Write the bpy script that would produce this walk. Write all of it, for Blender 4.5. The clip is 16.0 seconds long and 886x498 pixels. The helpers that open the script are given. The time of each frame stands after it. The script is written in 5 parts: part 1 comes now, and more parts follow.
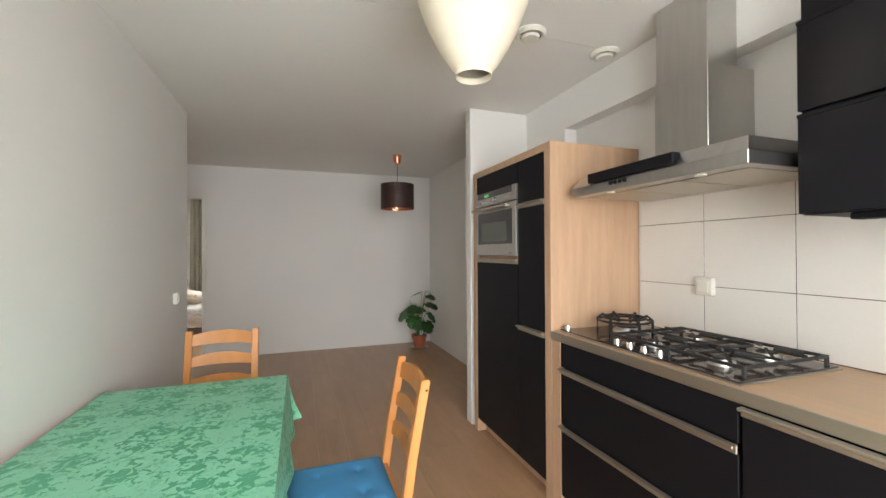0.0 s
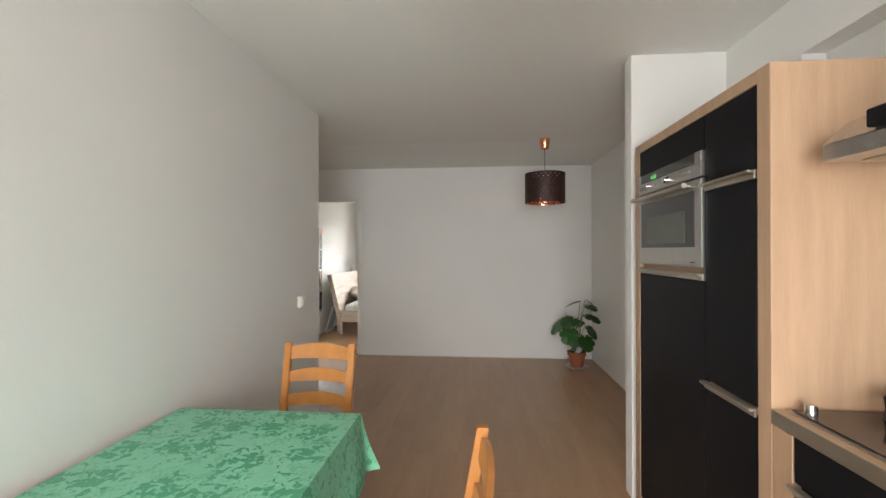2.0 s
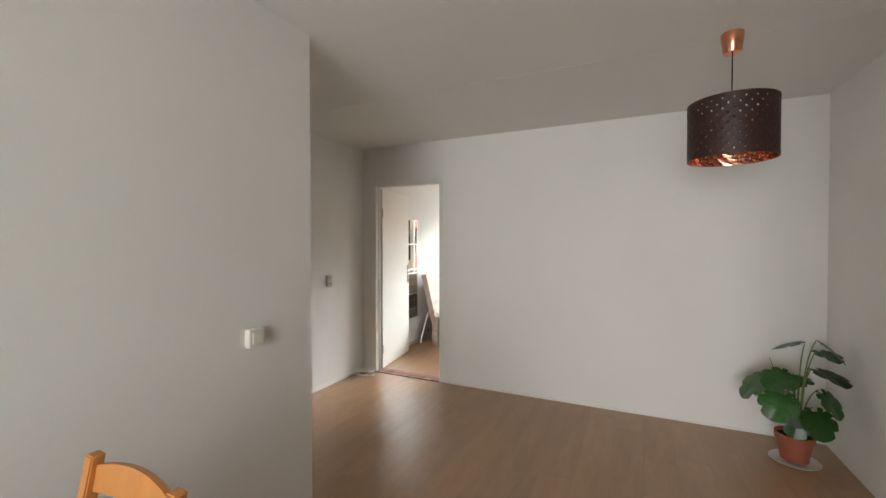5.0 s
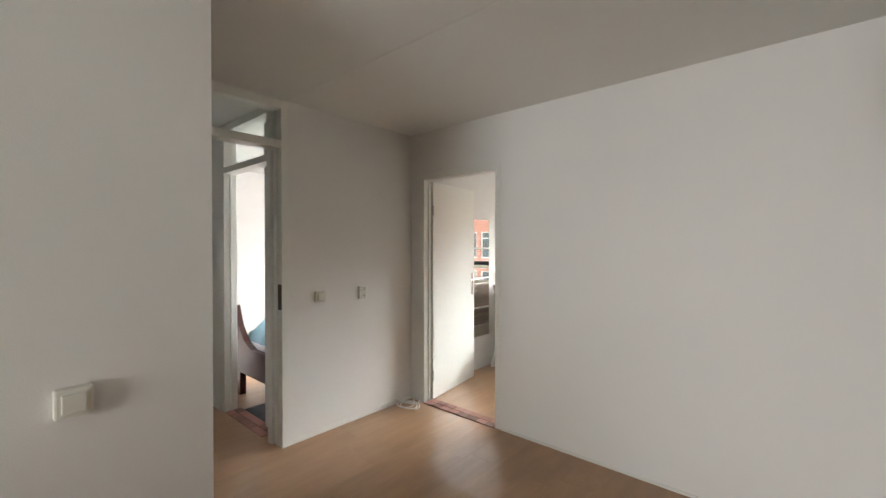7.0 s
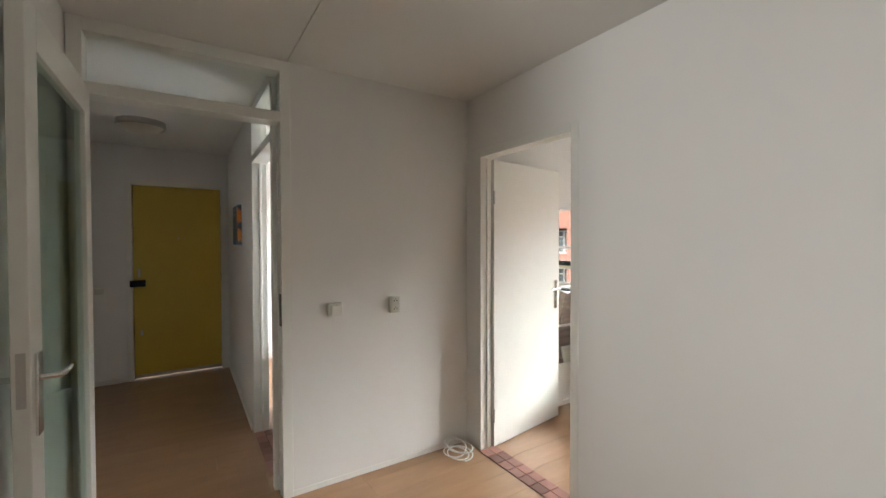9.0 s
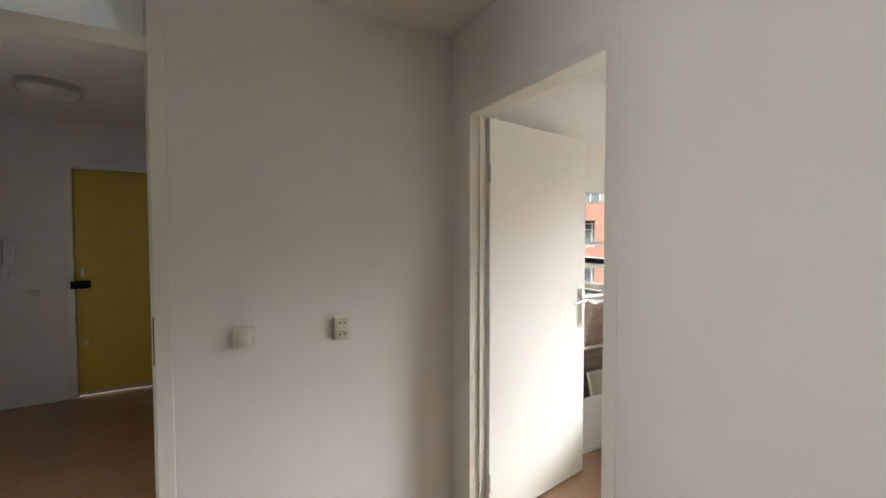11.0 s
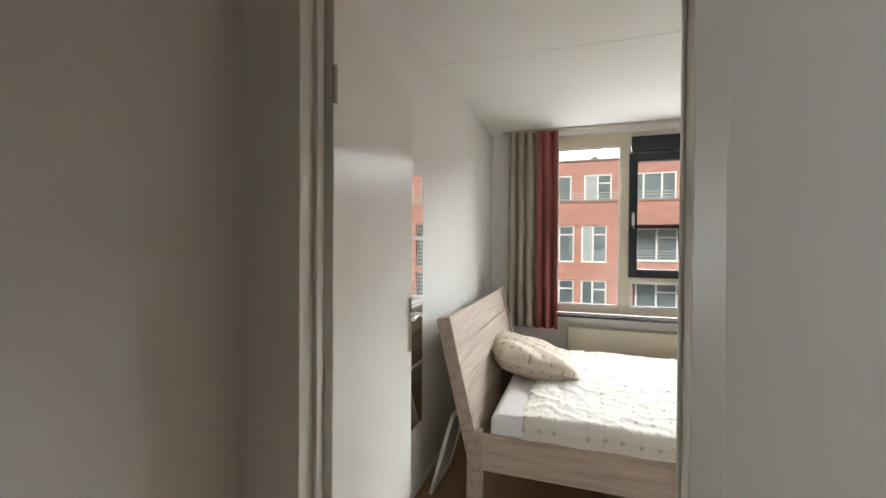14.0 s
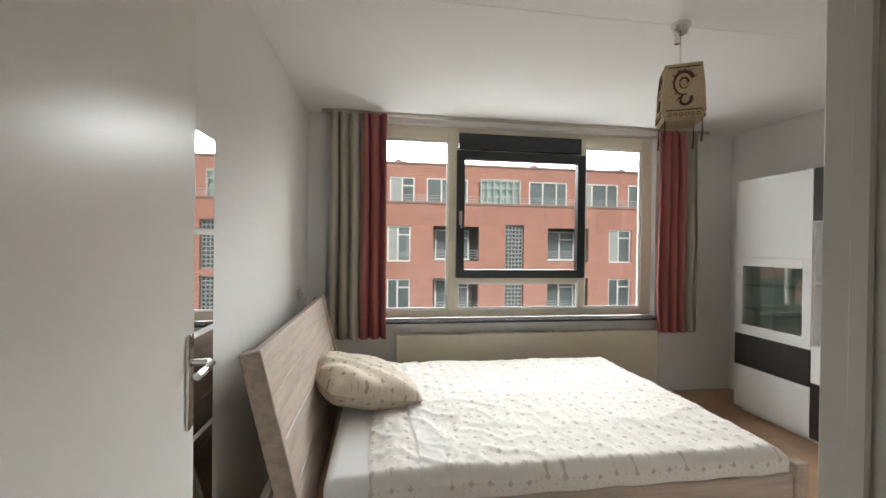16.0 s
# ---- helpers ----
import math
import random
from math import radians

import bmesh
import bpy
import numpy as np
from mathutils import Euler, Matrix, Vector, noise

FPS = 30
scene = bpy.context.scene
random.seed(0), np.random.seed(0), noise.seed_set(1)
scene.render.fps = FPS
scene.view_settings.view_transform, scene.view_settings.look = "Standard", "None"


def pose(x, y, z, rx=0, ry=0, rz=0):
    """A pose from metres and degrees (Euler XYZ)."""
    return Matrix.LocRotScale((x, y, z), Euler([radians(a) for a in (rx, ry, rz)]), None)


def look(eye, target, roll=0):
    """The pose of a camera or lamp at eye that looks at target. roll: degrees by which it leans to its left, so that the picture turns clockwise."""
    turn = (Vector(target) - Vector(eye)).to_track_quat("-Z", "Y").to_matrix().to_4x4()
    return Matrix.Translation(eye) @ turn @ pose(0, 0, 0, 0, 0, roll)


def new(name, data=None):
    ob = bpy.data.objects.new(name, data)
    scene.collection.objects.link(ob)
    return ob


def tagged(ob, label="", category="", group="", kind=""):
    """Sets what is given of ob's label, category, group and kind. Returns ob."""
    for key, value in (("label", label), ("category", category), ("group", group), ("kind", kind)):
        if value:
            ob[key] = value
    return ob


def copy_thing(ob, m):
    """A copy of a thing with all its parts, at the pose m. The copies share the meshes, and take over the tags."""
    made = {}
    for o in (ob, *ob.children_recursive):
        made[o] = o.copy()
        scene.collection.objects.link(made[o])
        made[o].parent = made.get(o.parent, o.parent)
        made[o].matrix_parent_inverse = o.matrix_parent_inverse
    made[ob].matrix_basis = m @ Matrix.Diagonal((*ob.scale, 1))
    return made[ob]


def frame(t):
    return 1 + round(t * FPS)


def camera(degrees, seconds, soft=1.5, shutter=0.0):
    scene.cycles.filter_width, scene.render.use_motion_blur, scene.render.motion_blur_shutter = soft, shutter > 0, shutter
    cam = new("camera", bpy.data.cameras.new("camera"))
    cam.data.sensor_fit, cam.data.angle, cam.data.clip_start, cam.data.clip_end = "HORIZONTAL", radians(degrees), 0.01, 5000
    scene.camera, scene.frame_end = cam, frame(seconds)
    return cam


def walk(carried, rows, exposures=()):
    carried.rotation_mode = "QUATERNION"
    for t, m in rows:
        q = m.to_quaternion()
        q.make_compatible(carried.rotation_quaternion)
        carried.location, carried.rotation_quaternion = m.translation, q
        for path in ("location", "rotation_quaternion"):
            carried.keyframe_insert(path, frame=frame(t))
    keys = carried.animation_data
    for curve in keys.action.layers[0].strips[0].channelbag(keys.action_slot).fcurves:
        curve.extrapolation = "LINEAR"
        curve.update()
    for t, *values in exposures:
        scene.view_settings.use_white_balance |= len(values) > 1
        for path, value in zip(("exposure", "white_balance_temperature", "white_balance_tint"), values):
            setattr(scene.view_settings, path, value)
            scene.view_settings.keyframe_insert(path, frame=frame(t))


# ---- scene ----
cam = camera(94.8, 16.0)
PATH = [
    (0, (0.845, -0.127, 1.341), (1.508, 1.76, 1.355), -0.3),
    (0.5, (0.914, 0.002, 1.349), (1.371, 1.949, 1.358), -0.3),
    (1, (0.983, 0.153, 1.371), (1.235, 2.137, 1.379), -0.3),
    (1.5, (1.088, 0.302, 1.375), (1.137, 2.301, 1.382), -0.1),
    (2, (1.245, 0.463, 1.382), (1.082, 2.456, 1.388), -0.1),
    (2.5, (1.363, 0.696, 1.379), (1.013, 2.665, 1.378), -0.1),
    (3, (1.429, 0.944, 1.39), (0.93, 2.881, 1.387), -0.2),
    (3.5, (1.499, 1.203, 1.403), (0.874, 3.103, 1.392), -0.1),
    (4, (1.521, 1.442, 1.4), (0.815, 3.313, 1.391), -0.2),
    (4.2, (1.51, 1.564, 1.41), (0.78, 3.426, 1.392), -0.2),
    (6.5, (1.473, 2.818, 1.435), (0.278, 4.422, 1.416), 0.1),
    (7, (1.476, 3.087, 1.439), (0.156, 4.589, 1.42), 0.0),
    (7.5, (1.472, 3.329, 1.438), (0.034, 4.718, 1.41), 0.0),
    (8, (1.373, 3.578, 1.439), (-0.169, 4.852, 1.415), -0.1),
    (10.5, (0.733, 4.582, 1.469), (-1.038, 5.51, 1.404), -0.1),
    (11, (0.546, 4.705, 1.462), (-1.205, 5.668, 1.392), -0.1),
    (11.5, (0.328, 4.742, 1.459), (-1.369, 5.796, 1.377), -0.0),
    (12, (0.12, 4.741, 1.407), (-1.453, 5.976, 1.361), -0.1),
    (12.5, (-0.044, 4.777, 1.427), (-1.457, 6.191, 1.374), 0.1),
    (13, (-0.232, 4.781, 1.408), (-1.396, 6.408, 1.378), -0.3),
    (13.5, (-0.382, 4.826, 1.406), (-1.295, 6.605, 1.366), 0.1),
    (14, (-0.501, 4.989, 1.366), (-1.138, 6.885, 1.344), 0.4),
    (14.5, (-0.596, 5.116, 1.363), (-0.963, 7.082, 1.35), 0.4),
    (15, (-0.706, 5.248, 1.363), (-0.826, 7.245, 1.351), 0.3),
    (15.5, (-0.743, 5.373, 1.362), (-0.641, 7.371, 1.348), 0.6),
    (16, (-0.73, 5.526, 1.361), (-0.433, 7.504, 1.345), 0.7),
]
EXPOSURES = [(0, -0.05), (2, -0.06), (4, 0.15), (6.3, 0.08), (8, 0.12), (10.5, 0.2), (11.5, 0.05), (12.5, -0.2), (13.5, -0.5), (14.5, -0.72), (16, -0.93)]
walk(cam, [(t, look(eye, target, roll)) for t, eye, target, roll in PATH], EXPOSURES)

# ---- light ----
world = bpy.data.worlds.new("sky")
scene.world = world
world.use_nodes = True
wn = world.node_tree
sky = wn.nodes.new("ShaderNodeTexSky")
sky.sky_type = "NISHITA"
sky.sun_disc = False
sky.sun_elevation, sky.sun_rotation = radians(35), radians(167)
sky.air_density, sky.dust_density = 1.0, 4.0
veil = wn.nodes.new("ShaderNodeHueSaturation")
veil.inputs["Saturation"].default_value = 0.3
wn.links.new(sky.outputs[0], veil.inputs["Color"])
wn.links.new(veil.outputs[0], wn.nodes["Background"].inputs[0])
wn.nodes["Background"].inputs[1].default_value = 0.15


def lamp(name, kind, m, energy, color=(1, 1, 1), **more):
    data = bpy.data.lights.new(name, kind)
    data.energy, data.color = energy, color
    if kind == "SUN":
        data.angle = radians(more["angle"])
    if kind == "AREA":
        data.shape, data.size, data.size_y = "RECTANGLE", more["size"], more["size_y"]
        data.spread = radians(more.get("spread", 180))
    ob = new(name, data)
    ob.matrix_basis = m
    return ob


SUN, KITCHEN_DAY, SKY_DAY, STREET_FILL, ROOM_DAY = 5.0, 94.0, 92000.0, 1100.0, 42.0
lamp("sun", "SUN", look((8, -34, 24.4), (0, 0, 0)), SUN, (1.0, 0.96, 0.9), angle=12)
lamp("kitchen_daylight", "AREA", look((1.15, -1.27, 1.2), (1.25, 1.5, 0.55)), KITCHEN_DAY, (0.95, 0.968, 0.97), size=1.75, size_y=2.1, spread=140)
# bright overcast sky above the roofs opposite
lamp("sky_daylight", "AREA", look((8, 46, 16.5), (4, 9, 5)), SKY_DAY, (0.93, 0.975, 1.0), size=60, size_y=17)
# unseen fill lamp added below the window for light thrown up from the street
lamp("street_bounce_fill", "AREA", look((0.35, 13.5, -3.2), (0.35, 8.6, 1.9)), STREET_FILL, (0.97, 0.98, 1.0), size=9, size_y=4)
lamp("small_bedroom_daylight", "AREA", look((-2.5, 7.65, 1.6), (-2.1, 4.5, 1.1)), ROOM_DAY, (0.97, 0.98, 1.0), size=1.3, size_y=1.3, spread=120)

# ---- materials ----


def material(name, color, rough=0.5, metal=0.0, vary=0.06, scale=3.0, bump=0.05, grain=60.0, stretch=(1, 1, 1),
             piece=0.0, coat=0.0, spec=0.5, worn=0.15):
    """A surface with broad stains and a fine grain. piece: how far single pieces differ in brightness."""
    m = bpy.data.materials.new(name)
    m.use_nodes = True
    n, link = m.node_tree.nodes, m.node_tree.links
    p = n["Principled BSDF"]
    p.inputs["Metallic"].default_value = metal
    p.inputs["Coat Weight"].default_value = coat
    p.inputs["Specular IOR Level"].default_value = spec
    tc = n.new("ShaderNodeTexCoord")
    mp = n.new("ShaderNodeMapping")
    mp.inputs["Scale"].default_value = stretch
    link.new(tc.outputs["Object"], mp.inputs[0])
    at = mp.outputs[0]
    if piece:
        info = n.new("ShaderNodeObjectInfo")
        off = n.new("ShaderNodeVectorMath")
        off.operation = "SCALE"
        comb = n.new("ShaderNodeCombineXYZ")
        for i in range(3):
            link.new(info.outputs["Random"], comb.inputs[i])
        off.inputs["Scale"].default_value = 37.0
        link.new(comb.outputs[0], off.inputs[0])
        add = n.new("ShaderNodeVectorMath")
        link.new(at, add.inputs[0])
        link.new(off.outputs[0], add.inputs[1])
        at = add.outputs[0]
    big = n.new("ShaderNodeTexNoise")
    big.inputs["Scale"].default_value, big.inputs["Detail"].default_value = scale, 4
    fine = n.new("ShaderNodeTexNoise")
    fine.inputs["Scale"].default_value, fine.inputs["Detail"].default_value = grain, 3
    link.new(at, big.inputs["Vector"])
    link.new(at, fine.inputs["Vector"])
    mix = n.new("ShaderNodeMath")
    mix.operation = "MULTIPLY_ADD"
    link.new(fine.outputs["Fac"], mix.inputs[0])
    mix.inputs[1].default_value = 0.4
    link.new(big.outputs["Fac"], mix.inputs[2])
    ramp = n.new("ShaderNodeMapRange")
    ramp.inputs["From Min"].default_value, ramp.inputs["From Max"].default_value = 0.4, 1.0
    ramp.inputs["To Min"].default_value, ramp.inputs["To Max"].default_value = 1 - vary, 1 + vary
    link.new(mix.outputs[0], ramp.inputs[0])
    value = ramp.outputs[0]
    if piece:
        pr = n.new("ShaderNodeMapRange")
        pr.inputs["To Min"].default_value, pr.inputs["To Max"].default_value = 1 - piece, 1 + piece
        link.new(info.outputs["Random"], pr.inputs[0])
        mul = n.new("ShaderNodeMath")
        mul.operation = "MULTIPLY"
        link.new(value, mul.inputs[0])
        link.new(pr.outputs[0], mul.inputs[1])
        value = mul.outputs[0]
    col = n.new("ShaderNodeVectorMath")
    col.operation = "SCALE"
    col.inputs[0].default_value = color
    link.new(value, col.inputs["Scale"])
    link.new(col.outputs[0], p.inputs["Base Color"])
    rr = n.new("ShaderNodeMapRange")
    rr.inputs["To Min"].default_value, rr.inputs["To Max"].default_value = max(0.01, rough * (1 - worn)), min(1, rough * (1 + worn))
    link.new(big.outputs["Fac"], rr.inputs[0])
    link.new(rr.outputs[0], p.inputs["Roughness"])
    if bump:
        b = n.new("ShaderNodeBump")
        b.inputs["Strength"].default_value = bump
        b.inputs["Distance"].default_value = 0.004
        link.new(fine.outputs["Fac"], b.inputs["Height"])
        link.new(b.outputs[0], p.inputs["Normal"])
    return m


def spotted(m, color, scale, size, stretch=None, soft=0.02, warp=0.0, ratio=1.0, diamond=None):
    """Lays a second colour over a material in small cells: prints, leaves on cloth, knots."""
    n, link = m.node_tree.nodes, m.node_tree.links
    p = n["Principled BSDF"]
    was = p.inputs["Base Color"].links[0].from_socket
    tc = n.new("ShaderNodeTexCoord")
    mp = n.new("ShaderNodeMapping")
    mp.inputs["Scale"].default_value = stretch or (1, 1, 1)
    link.new(tc.outputs["Object"], mp.inputs[0])
    at = mp.outputs[0]
    if warp:
        wz = n.new("ShaderNodeTexNoise")
        wz.inputs["Scale"].default_value = scale * 1.5
        link.new(at, wz.inputs["Vector"])
        ma = n.new("ShaderNodeVectorMath")
        ma.operation = "MULTIPLY_ADD"
        link.new(wz.outputs["Color"], ma.inputs[0])
        ma.inputs[1].default_value = (warp, warp, warp)
        link.new(at, ma.inputs[2])
        at = ma.outputs[0]
    v = n.new("ShaderNodeTexVoronoi")
    v.inputs["Scale"].default_value = scale
    if diamond is not None:
        # an even print of diamonds that runs on over the hanging rim
        v.voronoi_dimensions, v.distance = "2D", "MANHATTAN"
        v.inputs["Randomness"].default_value = diamond
        mp.inputs["Scale"].default_value = (1, 1.414, 1.414)
        mp.inputs["Rotation"].default_value = (radians(45), 0, 0)
    link.new(at, v.inputs["Vector"])
    mr = n.new("ShaderNodeMapRange")
    mr.inputs["From Min"].default_value, mr.inputs["From Max"].default_value = size, size + soft
    mr.inputs["To Min"].default_value, mr.inputs["To Max"].default_value = ratio, 0
    link.new(v.outputs["Distance"], mr.inputs[0])
    mx = n.new("ShaderNodeMix")
    mx.data_type = "RGBA"
    link.new(mr.outputs[0], mx.inputs["Factor"])
    link.new(was, mx.inputs["A"])
    mx.inputs["B"].default_value = (*color, 1)
    link.new(mx.outputs["Result"], p.inputs["Base Color"])
    return m


def mottled(m, color, scale, distort, cut, ratio, spray=0.0):
    """Lays leafy, curling patches of a second colour over a material; spray: how many bunches of leaves to the metre, 0 for all over."""
    n, link = m.node_tree.nodes, m.node_tree.links
    p = n["Principled BSDF"]
    was = p.inputs["Base Color"].links[0].from_socket
    tc, nz = n.new("ShaderNodeTexCoord"), n.new("ShaderNodeTexNoise")
    nz.inputs["Scale"].default_value, nz.inputs["Detail"].default_value, nz.inputs["Distortion"].default_value = scale, 3, distort
    link.new(tc.outputs["Object"], nz.inputs["Vector"])
    mr = n.new("ShaderNodeMapRange")
    mr.inputs["From Min"].default_value, mr.inputs["From Max"].default_value = cut, cut + 0.03
    mr.inputs["To Max"].default_value = ratio
    fac = nz.outputs["Fac"]
    if spray:
        v = n.new("ShaderNodeTexVoronoi")
        v.voronoi_dimensions = "2D"
        v.inputs["Scale"].default_value, v.inputs["Randomness"].default_value = spray, 0.55
        link.new(tc.outputs["Object"], v.inputs["Vector"])
        pull = n.new("ShaderNodeMath")
        pull.operation = "MULTIPLY_ADD"
        link.new(v.outputs["Distance"], pull.inputs[0])
        pull.inputs[1].default_value = -0.34
        link.new(fac, pull.inputs[2])
        fac = pull.outputs[0]
    link.new(fac, mr.inputs[0])
    mx = n.new("ShaderNodeMix")
    mx.data_type = "RGBA"
    link.new(mr.outputs[0], mx.inputs["Factor"])
    link.new(was, mx.inputs["A"])
    mx.inputs["B"].default_value = (*color, 1)
    link.new(mx.outputs["Result"], p.inputs["Base Color"])
    return m


def glass_like(name, tint=(1, 1, 1), rough=0.0, clear=0.9):
    m = bpy.data.materials.new(name)
    m.use_nodes = True
    n, link = m.node_tree.nodes, m.node_tree.links
    n.remove(n["Principled BSDF"])
    t, g, mix = n.new("ShaderNodeBsdfTransparent"), n.new("ShaderNodeBsdfGlossy"), n.new("ShaderNodeMixShader")
    t.inputs[0].default_value = (*tint, 1)
    g.inputs["Roughness"].default_value = rough
    mix.inputs[0].default_value = 1 - clear
    link.new(t.outputs[0], mix.inputs[1])
    link.new(g.outputs[0], mix.inputs[2])
    link.new(mix.outputs[0], n["Material Output"].inputs[0])
    return m


def glowing(name, color, strength):
    m = bpy.data.materials.new(name)
    m.use_nodes = True
    p = m.node_tree.nodes["Principled BSDF"]
    p.inputs["Base Color"].default_value = (*color, 1)
    p.inputs["Emission Color"].default_value = (*color, 1)
    p.inputs["Emission Strength"].default_value = strength
    return m


PLASTER = material("wall_paint", (0.80, 0.785, 0.755), 0.75, vary=0.025, scale=1.2, bump=0.12, grain=180)
CEILING = material("ceiling_paint", (0.79, 0.78, 0.75), 0.85, vary=0.02, scale=1.0, bump=0.15, grain=220)
GLOSS_WHITE = material("gloss_paint", (0.80, 0.79, 0.74), 0.30, vary=0.015, scale=2, bump=0.012, grain=40, worn=0.03)
CREAM = material("cream_frame_paint", (0.74, 0.69, 0.56), 0.4, vary=0.03, scale=3, bump=0.03)
LAMINATE = material("laminate_oak", (0.40, 0.238, 0.134), 0.28, vary=0.13, scale=2.8, bump=0, grain=14, stretch=(4, 0.7, 1), piece=0.035, worn=0.0)
JOINT = material("dark_joint", (0.06, 0.04, 0.03), 0.8)
BEECH = material("beech_board", (0.50, 0.325, 0.205), 0.42, vary=0.15, scale=3, bump=0.02, grain=30, stretch=(7, 7, 0.5))
WORKTOP_WOOD = material("worktop_beech", (0.52, 0.35, 0.21), 0.4, vary=0.10, scale=3, bump=0.02, grain=30, stretch=(7, 0.5, 7))
PINE = material("pine_varnish", (0.56, 0.23, 0.06), 0.36, vary=0.13, scale=4, bump=0.03, grain=30, stretch=(6, 6, 0.8), coat=0.15)
BLACK = material("black_front", (0.007, 0.007, 0.009), 0.5, spec=0.16, vary=0.1, scale=3, bump=0.02, grain=200)
STEEL = material("brushed_steel", (0.55, 0.54, 0.52), 0.32, 1.0, vary=0.06, scale=4, bump=0.03, grain=90, stretch=(1, 12, 1))
ALU = material("aluminium_strip", (0.52, 0.48, 0.41), 0.42, 1.0, vary=0.05, scale=5, bump=0.02, stretch=(1, 0.3, 6))
CHROME = material("chrome", (0.75, 0.74, 0.72), 0.12, 1.0, vary=0.02, bump=0)
IRON = material("cast_iron", (0.02, 0.02, 0.02), 0.55, vary=0.15, bump=0.2, grain=150)
DARK_METAL = material("dark_bronze_plate", (0.10, 0.08, 0.065), 0.45, 0.7, bump=0)
DARK_GLASS = material("dark_glass", (0.015, 0.014, 0.013), 0.06, vary=0.02, bump=0, coat=0.5)
TILE = material("wall_tile", (0.76, 0.73, 0.68), 0.25, vary=0.025, scale=4, bump=0.01, piece=0.02)
PLASTIC = material("cream_plastic", (0.72, 0.70, 0.62), 0.35, vary=0.02, bump=0)
DARK_HOLE = material("dark_hole", (0.02, 0.02, 0.02), 0.7, bump=0)
CLOTH_GREEN = mottled(mottled(mottled(material("green_tablecloth", (0.23, 0.58, 0.385), 0.40, vary=0.05, scale=5, bump=0.06, grain=14),
                      (0.14, 0.46, 0.27), 40, 1.5, 0.44, 0.7, 9.0), (0.05, 0.31, 0.16), 34, 0.9, 0.40, 0.85, 6.0), (0.30, 0.66, 0.46), 26, 2.0, 0.62, 0.4)
CUSHION = material("blue_cotton", (0.045, 0.21, 0.42), 0.85, vary=0.1, scale=8, bump=0.25, grain=260)
PAPER = material("woven_paper", (0.76, 0.69, 0.55), 0.8, vary=0.05, scale=8, bump=0.5, grain=110, stretch=(1, 1, 2))
COPPER = material("copper", (0.82, 0.36, 0.22), 0.22, 1.0, vary=0.05, bump=0)
SHADE_DARK = material("dark_bronze_shade", (0.045, 0.022, 0.018), 0.5, 0.3, vary=0.15, bump=0.05)
LEAF = material("plant_leaf", (0.026, 0.09, 0.016), 0.32, vary=0.3, scale=9, bump=0.12, grain=25, piece=0.3)
STEM = material("plant_stem", (0.16, 0.22, 0.06), 0.6, vary=0.2)
CLAY = material("terracotta", (0.34, 0.10, 0.05), 0.7, vary=0.12, scale=12, bump=0.1)
SOIL = material("potting_soil", (0.03, 0.02, 0.014), 0.95, vary=0.4, scale=40, bump=0.8)
CERAMIC = material("white_ceramic", (0.72, 0.70, 0.66), 0.2, bump=0)
YELLOW = material("yellow_door_paint", (0.60, 0.42, 0.045), 0.42, vary=0.06, scale=2.5, bump=0.03, grain=40)
BEDWOOD = material("grey_oak_board", (0.46, 0.37, 0.30), 0.5, vary=0.30, scale=3.5, bump=0.05, grain=22, stretch=(6, 0.6, 8))
BEDWOOD_X = material("grey_oak_rail", (0.46, 0.37, 0.30), 0.5, vary=0.30, scale=3.5, bump=0.05, grain=22, stretch=(0.6, 6, 8))
SHEET = material("white_sheet", (0.80, 0.79, 0.80), 0.9, vary=0.03, scale=6, bump=0.15, grain=300)
DUVET = spotted(spotted(material("dotted_cover", (0.74, 0.70, 0.64), 0.9, vary=0.03, scale=6, bump=0.15, grain=300),
                (0.30, 0.24, 0.21), 13, 0.15, None, 0.05, 0, 0.5, 0.2), (0.42, 0.33, 0.25), 31, 0.13, None, 0.06, 0, 0.4, 0.5)
PILLOW = spotted(spotted(material("dotted_pillow", (0.66, 0.57, 0.46), 0.9, vary=0.04, scale=6, bump=0.15, grain=300),
                 (0.34, 0.24, 0.17), 15, 0.17, None, 0.04, 0, 0.8, 0.25), (0.45, 0.34, 0.22), 34, 0.13, None, 0.05, 0, 0.6, 0.5)
CURTAIN_BEIGE = material("beige_curtain", (0.37, 0.33, 0.265), 0.9, vary=0.05, scale=5, bump=0.2, grain=350)
CURTAIN_PINK = material("old_rose_curtain", (0.31, 0.095, 0.09), 0.9, vary=0.06, scale=5, bump=0.2, grain=350)
MIRROR = material("mirror", (0.92, 0.92, 0.92), 0.015, 1.0, vary=0.0, bump=0)
BLACK_FRAME = material("black_window_paint", (0.014, 0.017, 0.022), 0.35, vary=0.08, bump=0.03)
STONE = material("dark_sill_stone", (0.06, 0.065, 0.075), 0.25, vary=0.2, scale=14, bump=0.03)
RADIATOR = material("radiator_enamel", (0.72, 0.66, 0.52), 0.35, vary=0.02, bump=0)
WHITE_LACQUER = material("white_lacquer", (0.80, 0.80, 0.79), 0.16, vary=0.01, bump=0)
BLACK_BROWN = material("black_brown_veneer", (0.022, 0.017, 0.016), 0.45, vary=0.3, scale=5, grain=40, stretch=(6, 6, 0.6))
LANTERN_CLOTH = spotted(material("printed_cloth", (0.50, 0.40, 0.26), 0.85, vary=0.1, bump=0.2, grain=250),
                        (0.12, 0.06, 0.03), 60, 0.16, (1, 1, 1), 0.06, 0.02, 0.5)
PRINT = material("brown_print", (0.09, 0.04, 0.022), 0.8, bump=0.05)
